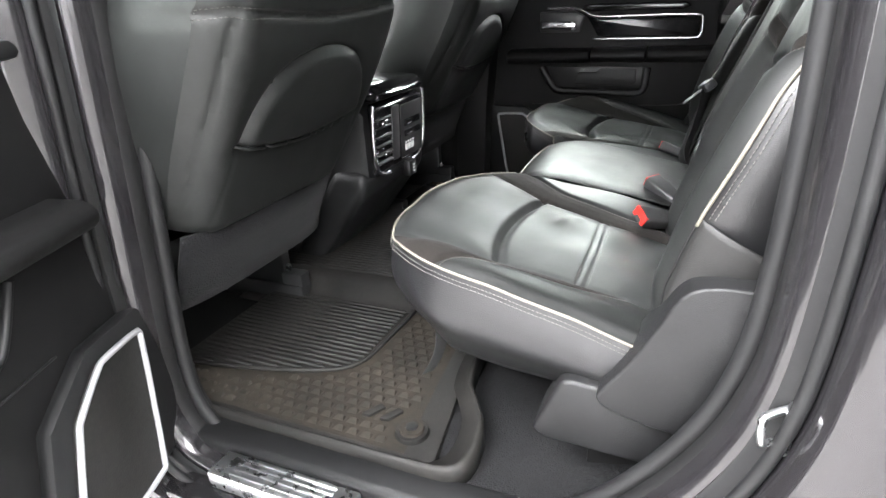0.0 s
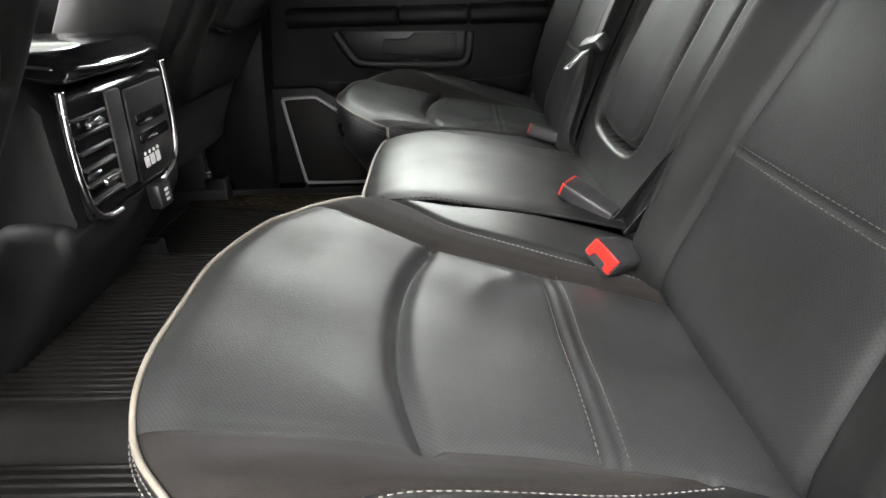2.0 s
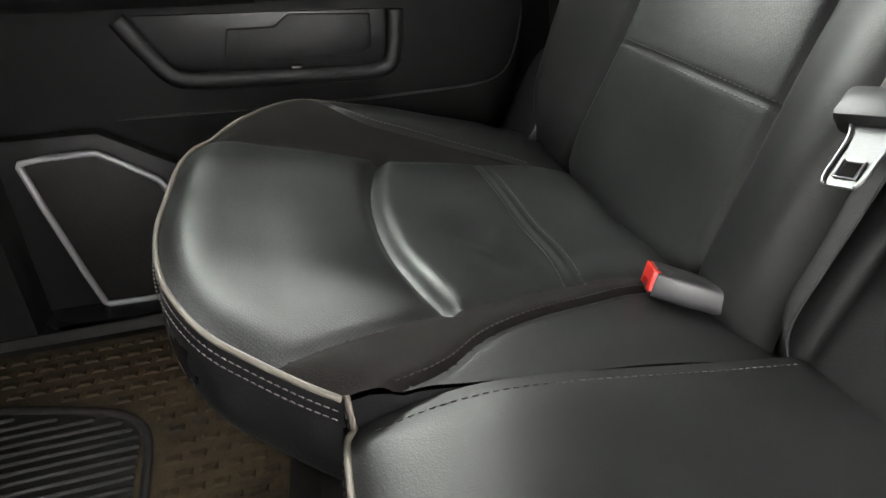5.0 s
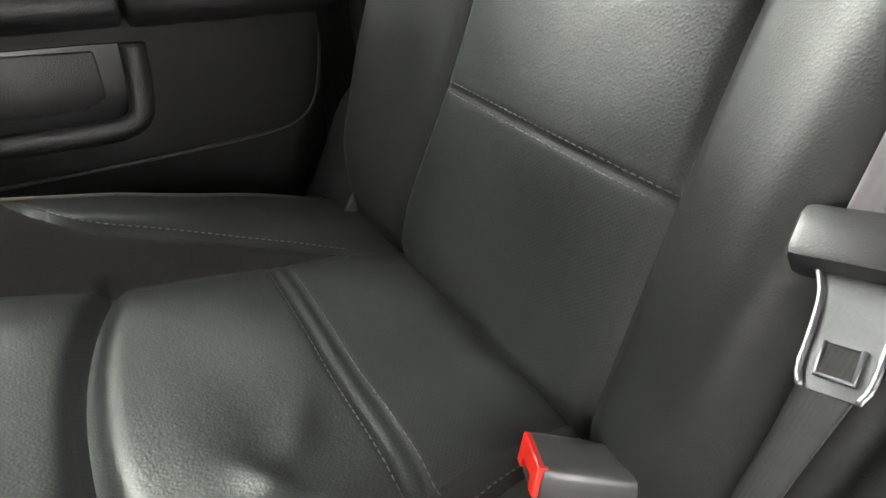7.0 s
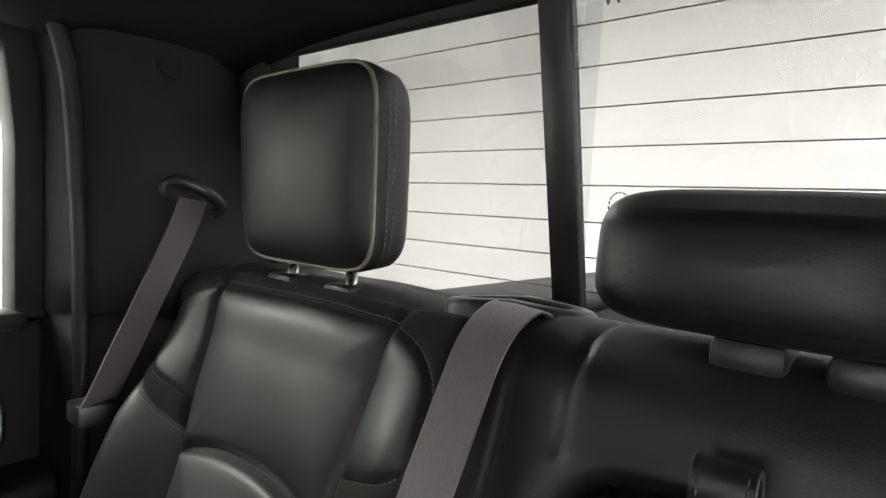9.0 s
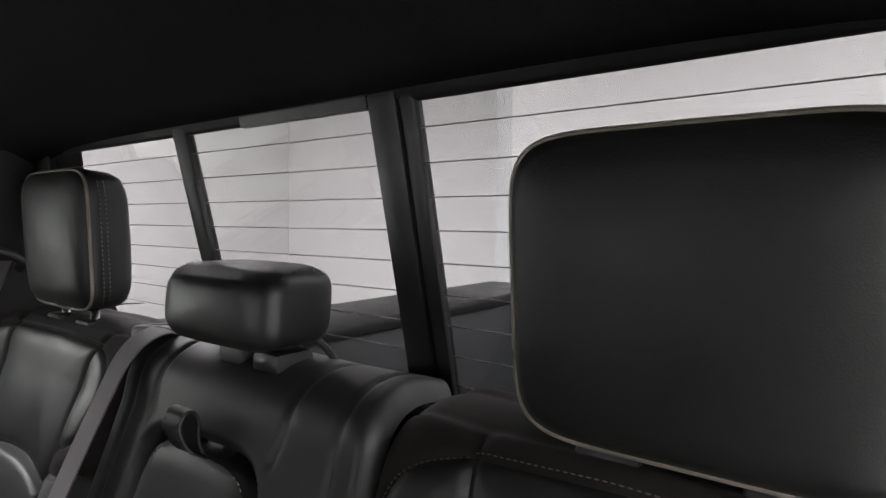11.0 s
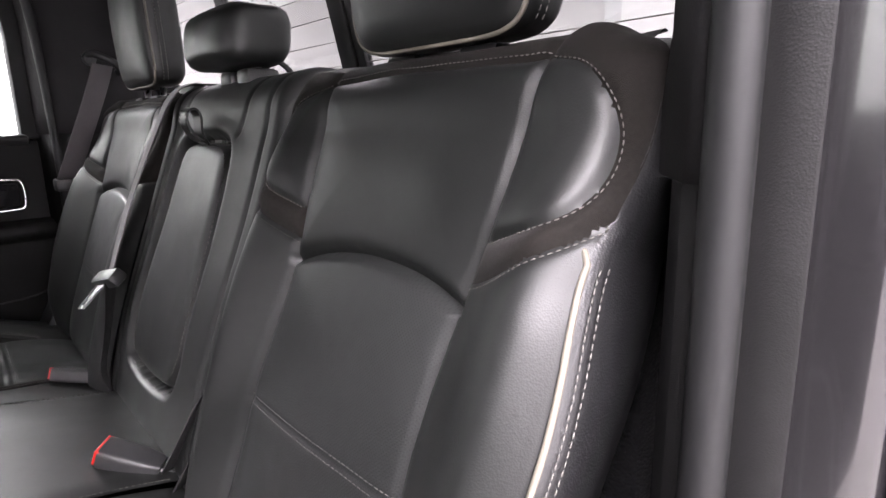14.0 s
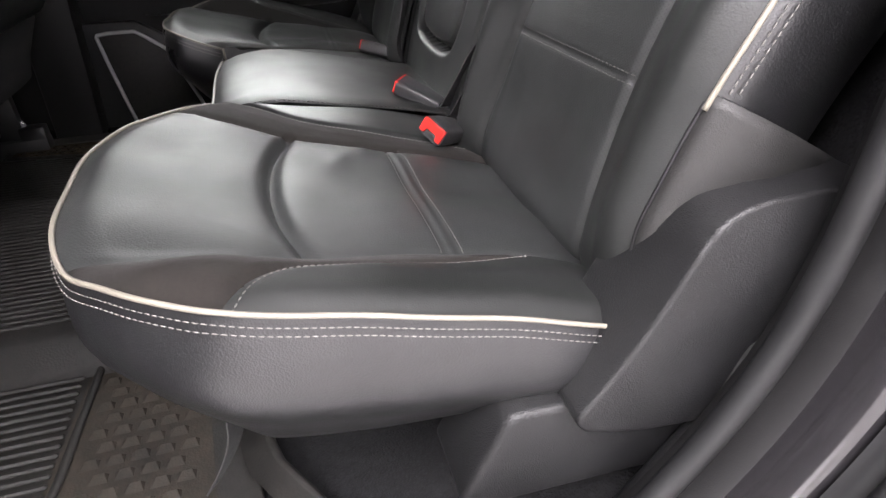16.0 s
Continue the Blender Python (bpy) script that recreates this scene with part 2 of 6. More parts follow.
def tube(name, pts, r, material, parent=None, label="", sides=8, closed=False, flat=1.0, up=(0, 0, 1)):
    v, f = tube_data(pts, r, sides, closed, flat, up)
    return raw(name, v, f, material, parent, label)


def stitches(name, pts, material, parent, length=0.0042, gap=0.0026, r=0.0007, label=""):
    """A row of threads along a line, in one mesh."""
    p = resample(pts, length + gap)
    allv, allf, base = [], [], 0
    for i in range(len(p) - 1):
        t = p[i + 1] - p[i]
        ln = np.linalg.norm(t)
        if ln < 1e-6:
            continue
        t /= ln
        v, f = tube_data([p[i], p[i] + t * length * 0.3, p[i] + t * length * 0.7, p[i] + t * length], r, 4)
        v[:4] = v[:4] * 0.4 + p[i] * 0.6
        v[-4:] = v[-4:] * 0.4 + (p[i] + t * length) * 0.6
        allv.append(v)
        allf += [tuple(k + base for k in q) for q in f]
        base += len(v)
    if not allv:
        return None
    ob = raw(name, np.vstack(allv), allf, material, parent, label)
    return tagged(ob, kind="stuff")


def box_bm(lo, hi, bevel=0.004, seg=2, turn=None):
    bm = bmesh.new()
    bmesh.ops.create_cube(bm, size=1)
    lo, hi = Vector(lo), Vector(hi)
    for v in bm.verts:
        v.co = Vector([(hi[k] - lo[k]) * v.co[k] for k in range(3)])
    if bevel:
        bmesh.ops.bevel(bm, geom=list(bm.edges) + list(bm.verts), offset=bevel, segments=seg, profile=0.5, affect="EDGES")
    m = Matrix.Translation((lo + hi) / 2) @ (turn or Matrix())
    bm.transform(m)
    return bm


def prism_bm(poly, axis, a, b, bevel=0.003, seg=2):
    """A polygon of the two other axes (in x, y, z order), drawn out along axis from a to b."""
    bm = bmesh.new()

    def at(p, w):
        c = list(p)
        c.insert(axis, w)
        return c
    lo = [bm.verts.new(at(p, a)) for p in poly]
    hi = [bm.verts.new(at(p, b)) for p in poly]
    bm.faces.new(lo)
    bm.faces.new(hi[::-1])
    n = len(poly)
    for i in range(n):
        bm.faces.new((lo[i], lo[(i + 1) % n], hi[(i + 1) % n], hi[i]))
    bmesh.ops.recalc_face_normals(bm, faces=bm.faces)
    if bevel:
        bmesh.ops.bevel(bm, geom=list(bm.edges), offset=bevel, segments=seg, profile=0.5, affect="EDGES", clamp_overlap=True)
    return bm


def loft(name, rows, material, parent=None, label="", closed=False, smooth=True, back=False):
    """Rows of equally many points, joined row to row."""
    rows = [np.array(r, float) for r in rows]
    n = len(rows[0])
    f = []
    for i in range(len(rows) - 1):
        for k in range(n if closed else n - 1):
            l = (k + 1) % n
            q = (i * n + k, i * n + l, (i + 1) * n + l, (i + 1) * n + k)
            f.append(q[::-1] if back else q)
    return raw(name, np.vstack(rows), f, material, parent, label, smooth)


def solid(ob, thick, offset=-1.0):
    """Gives a sheet its thickness."""
    md = ob.modifiers.new("thickness", "SOLIDIFY")
    md.thickness, md.offset = thick, offset
    return ob


def nearest(p, line):
    """For points p, the nearest point on a polyline and its distance."""
    best, where = np.full(len(p), 1e9), p.copy()
    for a, b in zip(line[:-1], line[1:]):
        d = b - a
        t = np.clip(((p - a) @ d) / (d @ d + 1e-12), 0, 1)
        q = a + t[:, None] * d
        r = np.linalg.norm(p - q, axis=1)
        m = r < best
        best[m], where[m] = r[m], q[m]
    return best, where


def inside(p, poly):
    x, y = p[:, 0], p[:, 1]
    c = np.zeros(len(p), bool)
    for (x0, y0), (x1, y1) in zip(poly, np.roll(poly, -1, 0)):
        if y0 == y1:
            continue
        c ^= ((y0 > y) != (y1 > y)) & (x < (x1 - x0) * (y - y0) / (y1 - y0) + x0)
    return c


class Quilt:
    """An upholstered face over a profile (x, z), with v across (metres from the middle, to the side given by sign), sewn along seams."""

    def __init__(self, profile, sign, seams, bulge=None, puff=0.006, puff_w=0.02):
        self.profile = resample(chaikin(profile, 2), 0.004)
        self.h = np.r_[0, np.cumsum(np.linalg.norm(np.diff(self.profile, axis=0), axis=1))]
        self.sign, self.bulge, self.puff, self.puff_w, self.face, self.rim, self.fine = sign, bulge, puff, puff_w, 1, None, []
        self.seams = [(np.array(s, float), d, w) for s, d, w in seams]

    def pos(self, vh, lift=0.0):
        v, h = vh[:, 0], vh[:, 1]
        x, z = np.interp(h, self.h, self.profile[:, 0]), np.interp(h, self.h, self.profile[:, 1])
        e = 0.012
        dx = np.interp(h + e, self.h, self.profile[:, 0]) - np.interp(h - e, self.h, self.profile[:, 0])
        dz = np.interp(h + e, self.h, self.profile[:, 1]) - np.interp(h - e, self.h, self.profile[:, 1])
        n = np.hypot(dx, dz) + 1e-9
        off = np.zeros(len(v)) + lift
        if self.bulge:
            off = off + self.bulge(v, h)
        if self.seams:
            near = np.full(len(v), 1e9)
            deep = np.zeros(len(v))
            for line, depth, width in self.seams:
                d, _ = nearest(vh, line)
                deep = np.maximum(deep, depth * np.exp(-((d / width) ** 2)))
                near = np.minimum(near, d)
            sewn = self.puff * (1 - np.exp(-near / self.puff_w)) - deep
            for line in self.fine:
                sewn -= 0.0014 * np.exp(-((nearest(vh, line)[0] / 0.0035) ** 2))
            if self.rim is not None:
                d = np.clip(nearest(vh, self.rim)[0] / 0.02, 0, 1)
                sewn *= d * d * (3 - 2 * d)
            off = off + sewn
        off = off * self.face
        return np.stack([x - dz / n * off, self.sign * v, z + dx / n * off], 1)

    def build(self, parent, regions, outline, cell=0.0035):
        """regions: (name, polygon or None, material, label), the first that holds a face takes it."""
        outline = np.array(outline, float)
        lo, hi = outline.min(0) - cell, outline.max(0) + cell
        nv, nh = int((hi[0] - lo[0]) / cell) + 2, int((hi[1] - lo[1]) / cell) + 2
        g = np.stack(np.meshgrid(lo[0] + cell * np.arange(nv), lo[1] + cell * np.arange(nh), indexing="ij"), -1).reshape(-1, 2)
        ring = np.vstack([outline, outline[:1]])
        done = np.zeros(len(g), bool)
        for line in [ring] + [s for s, d, w in self.seams if w > 0.0035]:
            d, q = nearest(g, line)
            m = (d < 0.6 * cell) & ~done
            g[m] = q[m]
            done |= m
        i, j = np.meshgrid(np.arange(nv - 1), np.arange(nh - 1), indexing="ij")
        a = (i * nh + j).ravel()
        quads = np.stack([a, a + nh, a + nh + 1, a + 1], 1)
        if self.sign * self.face > 0:
            quads = quads[:, ::-1]
        mid = g[quads].mean(1)
        e1, e2 = g[quads[:, 2]] - g[quads[:, 0]], g[quads[:, 3]] - g[quads[:, 1]]
        area = np.abs(e1[:, 0] * e2[:, 1] - e1[:, 1] * e2[:, 0]) / 2
        keep = inside(mid, outline) & (area > 0.15 * cell * cell)
        quads, mid = quads[keep], mid[keep]
        space = self.pos(g)
        left = np.ones(len(quads), bool)
        made = {}
        for name, poly, material, label in regions:
            m = left.copy()
            if poly is not None:
                m &= inside(mid, np.array(poly, float))
            left &= ~m
            if not m.any():
                continue
            used, inv = np.unique(quads[m], return_inverse=True)
            made[name] = raw(name, space[used], inv.reshape(-1, 4), material, parent, label)
        return made

    def line(self, vh, step=0.004, lift=0.0):
        return self.pos(resample(chaikin(vh, 1), step), lift)


def sstep(a, b, x):
    t = np.clip((x - a) / (b - a), 0, 1)
    return t * t * (3 - 2 * t)


# ---- the hall ----
def panel(name, lo, hi, material, label, category, kind="structure", bevel=0.0):
    ob = part(name, box_bm(lo, hi, bevel), material, None, label, smooth=False)
    return tagged(ob, category=category, kind=kind)


HX0, HX1, HY0, HY1, HZ0, HZ1 = -9.6, 6.0, -5.5, 9.0, -0.60, 4.3
panel("floor", (HX0, HY0, HZ0 - 0.1), (HX1 + 3, HY1, HZ0), CONCRETE, "smooth grey concrete hall floor", "floor")
panel("wall_rear", (HX1, HY0, HZ0), (HX1 + 0.2, 2.95, HZ1), WALLPAINT, "plain white painted hall wall behind the truck", "wall")
panel("wall_rear_recess", (HX1 + 1.5, 2.75, HZ0), (HX1 + 1.7, HY1, HZ1), WALLPAINT, "plain white painted recessed hall wall", "wall")
panel("wall_return", (HX1 + 0.02, 2.95, HZ0), (HX1 + 1.5, 3.17, HZ1), COLUMN, "pale grey return of the hall wall", "wall")
panel("wall_far", (HX0, HY1, HZ0), (HX1 + 1.7, HY1 + 0.2, HZ1), WALLPAINT, "plain white painted side wall of the hall", "wall")
panel("wall_near", (HX0, HY0 - 0.2, HZ0), (HX1 + 1.7, HY0, HZ1), WALLPAINT, "plain white painted side wall of the hall", "wall")
panel("wall_front", (HX0 - 0.2, HY0, HZ0), (HX0, HY1, HZ1), WALLPAINT, "plain white painted end wall of the hall", "wall")
panel("ceiling", (HX0, HY0, HZ1), (HX1 + 1.7, HY1, HZ1 + 0.1), WALLPAINT, "plain white hall ceiling", "ceiling")
# added fittings around the assumed lamps, none of them in view
for lx, ly in HALL_LAMPS:
    cl = thing("ceiling_light", "assumed white ceiling light panel out of view, with a glowing diffuser", "ceiling light", "ceiling lights")
    part("housing", box_bm((lx - 1.64, ly - 1.34, 3.44), (lx + 1.64, ly + 1.34, 3.52), 0.01), WALLPAINT, cl)
    for dx in (-1.3, 1.3):
        tube("hanger", [(lx + dx, ly, 3.51), (lx + dx, ly, HZ1)], 0.006, STEEL, cl, sides=6)
    part("diffuser", box_bm((lx - 1.60, ly - 1.30, 3.42), (lx + 1.60, ly + 1.30, 3.438), 0.004), GLOW, cl)

# ---- truck body, near side door opening ----
body = thing("truck_body", "dark grey metallic pickup truck body with the rear door open", "truck", kind="structure")

# the ring of the near rear door opening, (x, z), from the sill's middle towards the rear and round
RING = chaikin([(-0.40, 0.145), (-0.20, 0.152), (-0.095, 0.186), (-0.022, 0.248), (0.042, 0.330), (0.088, 0.415), (0.112, 0.500), (0.119, 0.585), (0.122, 0.70), (0.120, 0.83),
                (0.116, 1.00), (0.10, 1.12), (0.02, 1.17), (-0.12, 1.19), (-0.40, 1.20), (-0.58, 1.19), (-0.625, 1.14), (-0.645, 0.90),
                (-0.69, 0.56), (-0.722, 0.30), (-0.712, 0.205), (-0.655, 0.150)], 3, closed=True)


# the far opening shows its edge further forward and square under the roof
FAR_RING = RING.copy()
FAR_RING[:, 0] -= 0.034 * np.clip((RING[:, 1] - 0.45) / 0.15, 0, 1) * np.clip((RING[:, 0] + 0.2) / 0.2, 0, 1)
FAR_RING[:, 1] += 0.09 * np.clip((RING[:, 1] - 1.0) / 0.15, 0, 1)


def ring_rows(offs, sign=-1):
    """The opening's ring, moved outward by o and to y."""
    ring = RING if sign < 0 else FAR_RING
    t = np.roll(ring, -1, 0) - np.roll(ring, 1, 0)
    t /= np.linalg.norm(t, axis=1, keepdims=True)
    n = np.stack([t[:, 1], -t[:, 0]], 1)
    return [np.stack([ring[:, 0] + n[:, 0] * o, np.full(len(ring), sign * y), ring[:, 1] + n[:, 1] * o], 1) for o, y in offs]


loft("jamb_trim", ring_rows([(0.010, 0.690), (0.004, 0.698), (0.003, 0.722), (0.001, 0.730), (0.002, 0.748), (0.0035, 0.7495)]), TRIM, body, "black plastic jamb trim", closed=True)
loft("aperture_flange", ring_rows([(0.003, 0.7485), (0.005, 0.768), (0.009, 0.778), (0.018, 0.783),
                                   (0.030, 0.784), (0.036, 0.790), (0.038, 0.815), (0.044, 0.838), (0.054, 0.847), (0.075, 0.852), (0.22, 0.862)]), PAINT, body, "dark grey metallic painted door jamb", closed=True)
seal_rows = ring_rows([(-0.003, 0.716)])[0]
tube("door_seal", seal_rows, 0.011, SEAL, body, "black rubber door seal", sides=10, closed=True, up=(0, 1, 0))
# black strip: the channel's rubber, with its deep shade put into the colour
loft("channel_liner", ring_rows([(0.015, 0.786), (0.020, 0.788), (0.029, 0.789), (0.033, 0.795), (0.0345, 0.812)]), SEAL, body, "black strip for the rubber and the shade in the jamb channel", closed=True)
seal_rows = ring_rows([(0.030, 0.806)])[0]
tube("outer_seal", seal_rows, 0.007, SEAL, body, "black rubber outer seal", sides=8, closed=True, up=(0, 1, 0))

# mirrored far side opening, mostly behind the closed door
loft("aperture_flange", ring_rows([(0.004, 0.715), (0.006, 0.735), (0.022, 0.745), (0.030, 0.760), (0.05, 0.80), (0.10, 0.84), (0.22, 0.862)], 1), PAINT, body, closed=True, back=True)
far_seal = ring_rows([(-0.002, 0.722)], 1)[0]
tube("door_seal", far_seal, 0.011, SEAL, body, "black rubber door seal", sides=10, closed=True, up=(0, 1, 0))

# roof, floor pan, rear bulkhead
part("roof", box_bm((-2.0, -0.80, 1.262), (0.40, 0.80, 1.30), 0.012), PAINT, body)
part("floor_pan", box_bm((-1.9, -0.70, 0.10), (0.36, 0.72, 0.160), 0.0), CARPET, body, "dark carpet floor pan")
part("bulkhead", box_bm((0.315, -0.70, 0.16), (0.345, 0.72, 0.885), 0.0), TRIM, body)
part("rocker", box_bm((-0.75, -0.84, 0.00), (0.10, -0.705, 0.138), 0.02), PAINT, body)
part("rocker", box_bm((-1.90, 0.72, 0.00), (0.10, 0.86, 0.192), 0.02), PAINT, body)
part("dashboard", box_bm((-2.0, -0.78, 0.30), (-1.55, 0.78, 0.86), 0.05), PLASTIC, body, "black dashboard")
part("firewall", box_bm((-2.02, -0.80, 0.10), (-1.98, 0.80, 0.84), 0.0), TRIM, body)

# sill plate with its raised ribs
sill = thing("sill_plate", "worn bright steel door sill plate with raised ribs", "sill plate", kind="structure")
part("plate", box_bm((-0.618, -0.806, 0.140), (-0.362, -0.754, 0.172), 0.004), STEEL, sill)
for k in range(4):
    part("rib", box_bm((-0.580, -0.797 + 0.011 * k, 0.170), (-0.400, -0.792 + 0.011 * k, 0.1745), 0.0015), STEEL, sill)

# door striker
striker = thing("door_striker", "bright steel door striker loop on an oval plate", "door striker")
SC, SM = Vector((0.126, -0.786, 0.470)), 0.74
SO_ = SC + Vector((0.010, -0.015, 0.016))


def strike(bm):
    """Draws the striker's pieces together round its middle."""
    bm.transform(Matrix.Translation(SO_) @ Matrix.Scale(SM, 4) @ Matrix.Translation(-SC))
    return bm


spts = chaikin([(0.128, -0.775, 0.485), (0.100, -0.792, 0.480), (0.098, -0.800, 0.470), (0.102, -0.800, 0.446), (0.104, -0.792, 0.440), (0.138, -0.775, 0.440)], 2)
tube("loop", [tuple(SO_ + (Vector(p) - SC) * SM) for p in spts], 0.0036, STEEL, striker, sides=10)
bm = bmesh.new()
bmesh.ops.create_cone(bm, cap_ends=True, segments=28, radius1=0.030, radius2=0.027, depth=0.008)
bm.transform(Matrix.Translation((0.140, -0.782, 0.463)) @ Matrix.Rotation(radians(-68), 4, "Y") @ Matrix.Rotation(radians(20), 4, "X") @ Matrix.Diagonal((1.55, 0.8, 1, 1)))
part("plate", strike(bm), STEEL, striker)
for dz in (-0.028, 0.03):
    bm = bmesh.new()
    bmesh.ops.create_cone(bm, cap_ends=True, segments=14, radius1=0.010, radius2=0.009, depth=0.008)
    bm.transform(Matrix.Translation((0.133 - dz * 0.1, -0.785, 0.463 + dz)) @ Matrix.Rotation(radians(-68), 4, "Y"))
    part("bolt", strike(bm), STEEL, striker)
part("wedge_bumper", strike(box_bm((0.142, -0.802, 0.452), (0.160, -0.790, 0.476), 0.004)), SEAL, striker, "small black rubber bumper")

# ---- headliner, pillar trims, rear window ----
hl = thing("headliner", "black cloth headliner", "headliner", kind="structure")
hrows = []
for x, z in ((0.24, 1.172), (0.20, 1.195), (0.10, 1.218), (-0.15, 1.232), (-0.7, 1.24), (-1.3, 1.22), (-1.6, 1.16)):
    y = np.linspace(-0.74, 0.74, 25)
    hrows.append(np.stack([np.full(25, x), y, z - 0.05 * np.abs(y / 0.74) ** 6], 1))
solid(loft("cloth", hrows, HEADLINER, hl), 0.012, 1.0)
hook = thing("coat_hook", "small black coat hook on the headliner", "coat hook")
tube("hook", chaikin([(0.03, 0.50, 1.225), (0.03, 0.50, 1.200), (0.02, 0.505, 1.190), (0.0, 0.505, 1.192), (-0.01, 0.505, 1.205)], 2), 0.007, SMOOTH_PLASTIC, hook)
part("base", box_bm((0.005, 0.475, 1.212), (0.055, 0.525, 1.228), 0.006), SMOOTH_PLASTIC, hook)


def win_x(z):
    """The rear window's plane, leaning forward at its top."""
    return 0.243 + (1.14 - z) * 0.24


def win_pane(name, poly):
    """A thin glass pane from (y, z)."""
    bm = bmesh.new()
    vs = [bm.verts.new((win_x(z) + 0.006, y, z)) for y, z in poly]
    bm.faces.new(vs)
    ob = part(name, bm, REAR_GLASS, None, smooth=False)
    ob.visible_shadow = False
    return ob


window = thing("window_1", "three-part rear window in black frames with defroster lines", "window", kind="structure")
PANES = [(0.202, 0.584), (-0.137, 0.172), (-0.578, -0.191)]
WTOP, WBOT = 1.164, 0.882


def bar(name, y0, y1, z0, z1, material, depth=0.03, bevel=0.004):
    """A frame bar lying in the window's plane."""
    poly = [(win_x(z0), z0), (win_x(z1), z1), (win_x(z1) + depth, z1), (win_x(z0) + depth, z0)]
    return part(name, prism_bm(poly, 1, y0, y1, bevel), material, window)


def lean_bar(name, y0, y1, y0b, y1b, z0, z1, material, depth=0.03, front=0.0):
    bm = bmesh.new()
    v = []
    for z, a, b in ((z0, y0b, y1b), (z1, y0, y1)):
        for y, d in ((a, front), (b, front), (b, depth), (a, depth)):
            v.append(bm.verts.new((win_x(z) + d, y, z)))
    for f in ((0, 1, 5, 4), (1, 2, 6, 5), (2, 3, 7, 6), (3, 0, 4, 7), (3, 2, 1, 0), (4, 5, 6, 7)):
        bm.faces.new([v[i] for i in f])
    bmesh.ops.bevel(bm, geom=list(bm.edges), offset=0.004, segments=2, profile=0.5, affect="EDGES")
    return part(name, bm, material, window)


bar("header", -0.70, 0.70, WTOP, 1.212, TRIM, 0.010)
bar("header_back", -0.70, 0.70, 1.188, 1.212, TRIM, 0.05)
bar("sill", -0.66, 0.66, 0.82, WBOT, TRIM, 0.05)
part("parcel_trim", box_bm((0.255, -0.66, 0.80), (0.33, 0.66, 0.855), 0.012), TRIM, window)
lean_bar("mullion", 0.172, 0.202, 0.174, 0.204, WBOT - 0.01, WTOP + 0.01, SMOOTH_PLASTIC, 0.014, -0.001)
lean_bar("mullion", -0.172, -0.137, -0.172, -0.137, WBOT - 0.01, WTOP + 0.01, SMOOTH_PLASTIC, 0.014, -0.003)
lean_bar("mullion", -0.191, -0.172, -0.191, -0.172, WBOT - 0.01, WTOP + 0.01, SMOOTH_PLASTIC, 0.014, 0.000)
lean_bar("side_frame", 0.574, 0.69, 0.694, 0.72, WBOT - 0.06, WTOP + 0.03, TRIM, 0.05, -0.004)
lean_bar("side_frame", -0.69, -0.567, -0.72, -0.686, WBOT - 0.06, WTOP + 0.03, TRIM, 0.05, -0.004)
for s in (-1, 1):
    lean_bar("corner_trim", s * 0.668, s * 0.639, s * 0.70, s * 0.574, WBOT - 0.034, 0.968, TRIM, 0.045, -0.002)
for y0, y1 in PANES:
    pane = win_pane("pane", [(y0 - 0.004, WBOT - 0.004), (y1 + 0.004, WBOT - 0.004), (y1 + 0.004, WTOP + 0.004), (y0 - 0.004, WTOP + 0.004)])
    if y0 > 0.1 or y1 < -0.1:
        for v in pane.data.vertices:
            if v.co.z < 1.0 and abs(v.co.y) > 0.5:
                v.co.y *= 1.18
    pane.parent = window
    n = 9
    for k in range(n):
        z = WBOT + 0.018 + (WTOP - WBOT - 0.030) * k / (n - 1) * 0.96
        grow = 0.070 * (WTOP - z) / (WTOP - WBOT)
        a, b = (y0 - (grow if y0 < -0.3 else 0), y1 + (grow if y1 > 0.3 else 0))
        tube("defroster_line", [(win_x(z) + 0.0045, a, z), (win_x(z) + 0.0045, b, z)], 0.0006, WIRE, pane, sides=5)
lab = thing("window_label", "small printed safety label on the rear window glass", "label", kind="structure")
for k, (a, b_) in enumerate(((-0.545, -0.584), (-0.536, -0.572), (-0.536, -0.580))):
    z = 0.906 - 0.006 * k
    part("print_bar", box_bm((win_x(z) + 0.0035, b_, z - 0.0012), (win_x(z) + 0.0045, a, z + 0.0012), 0.0), WIRE, lab, "plain grey print bar", smooth=False)
part("shade_strip", prism_bm([(win_x(1.162) - 0.002, 1.162), (win_x(1.173) - 0.002, 1.173), (win_x(1.173) + 0.005, 1.173), (win_x(1.162) + 0.005, 1.162)], 1, -0.137, 0.056, 0.0), SMOOTH_PLASTIC, window)

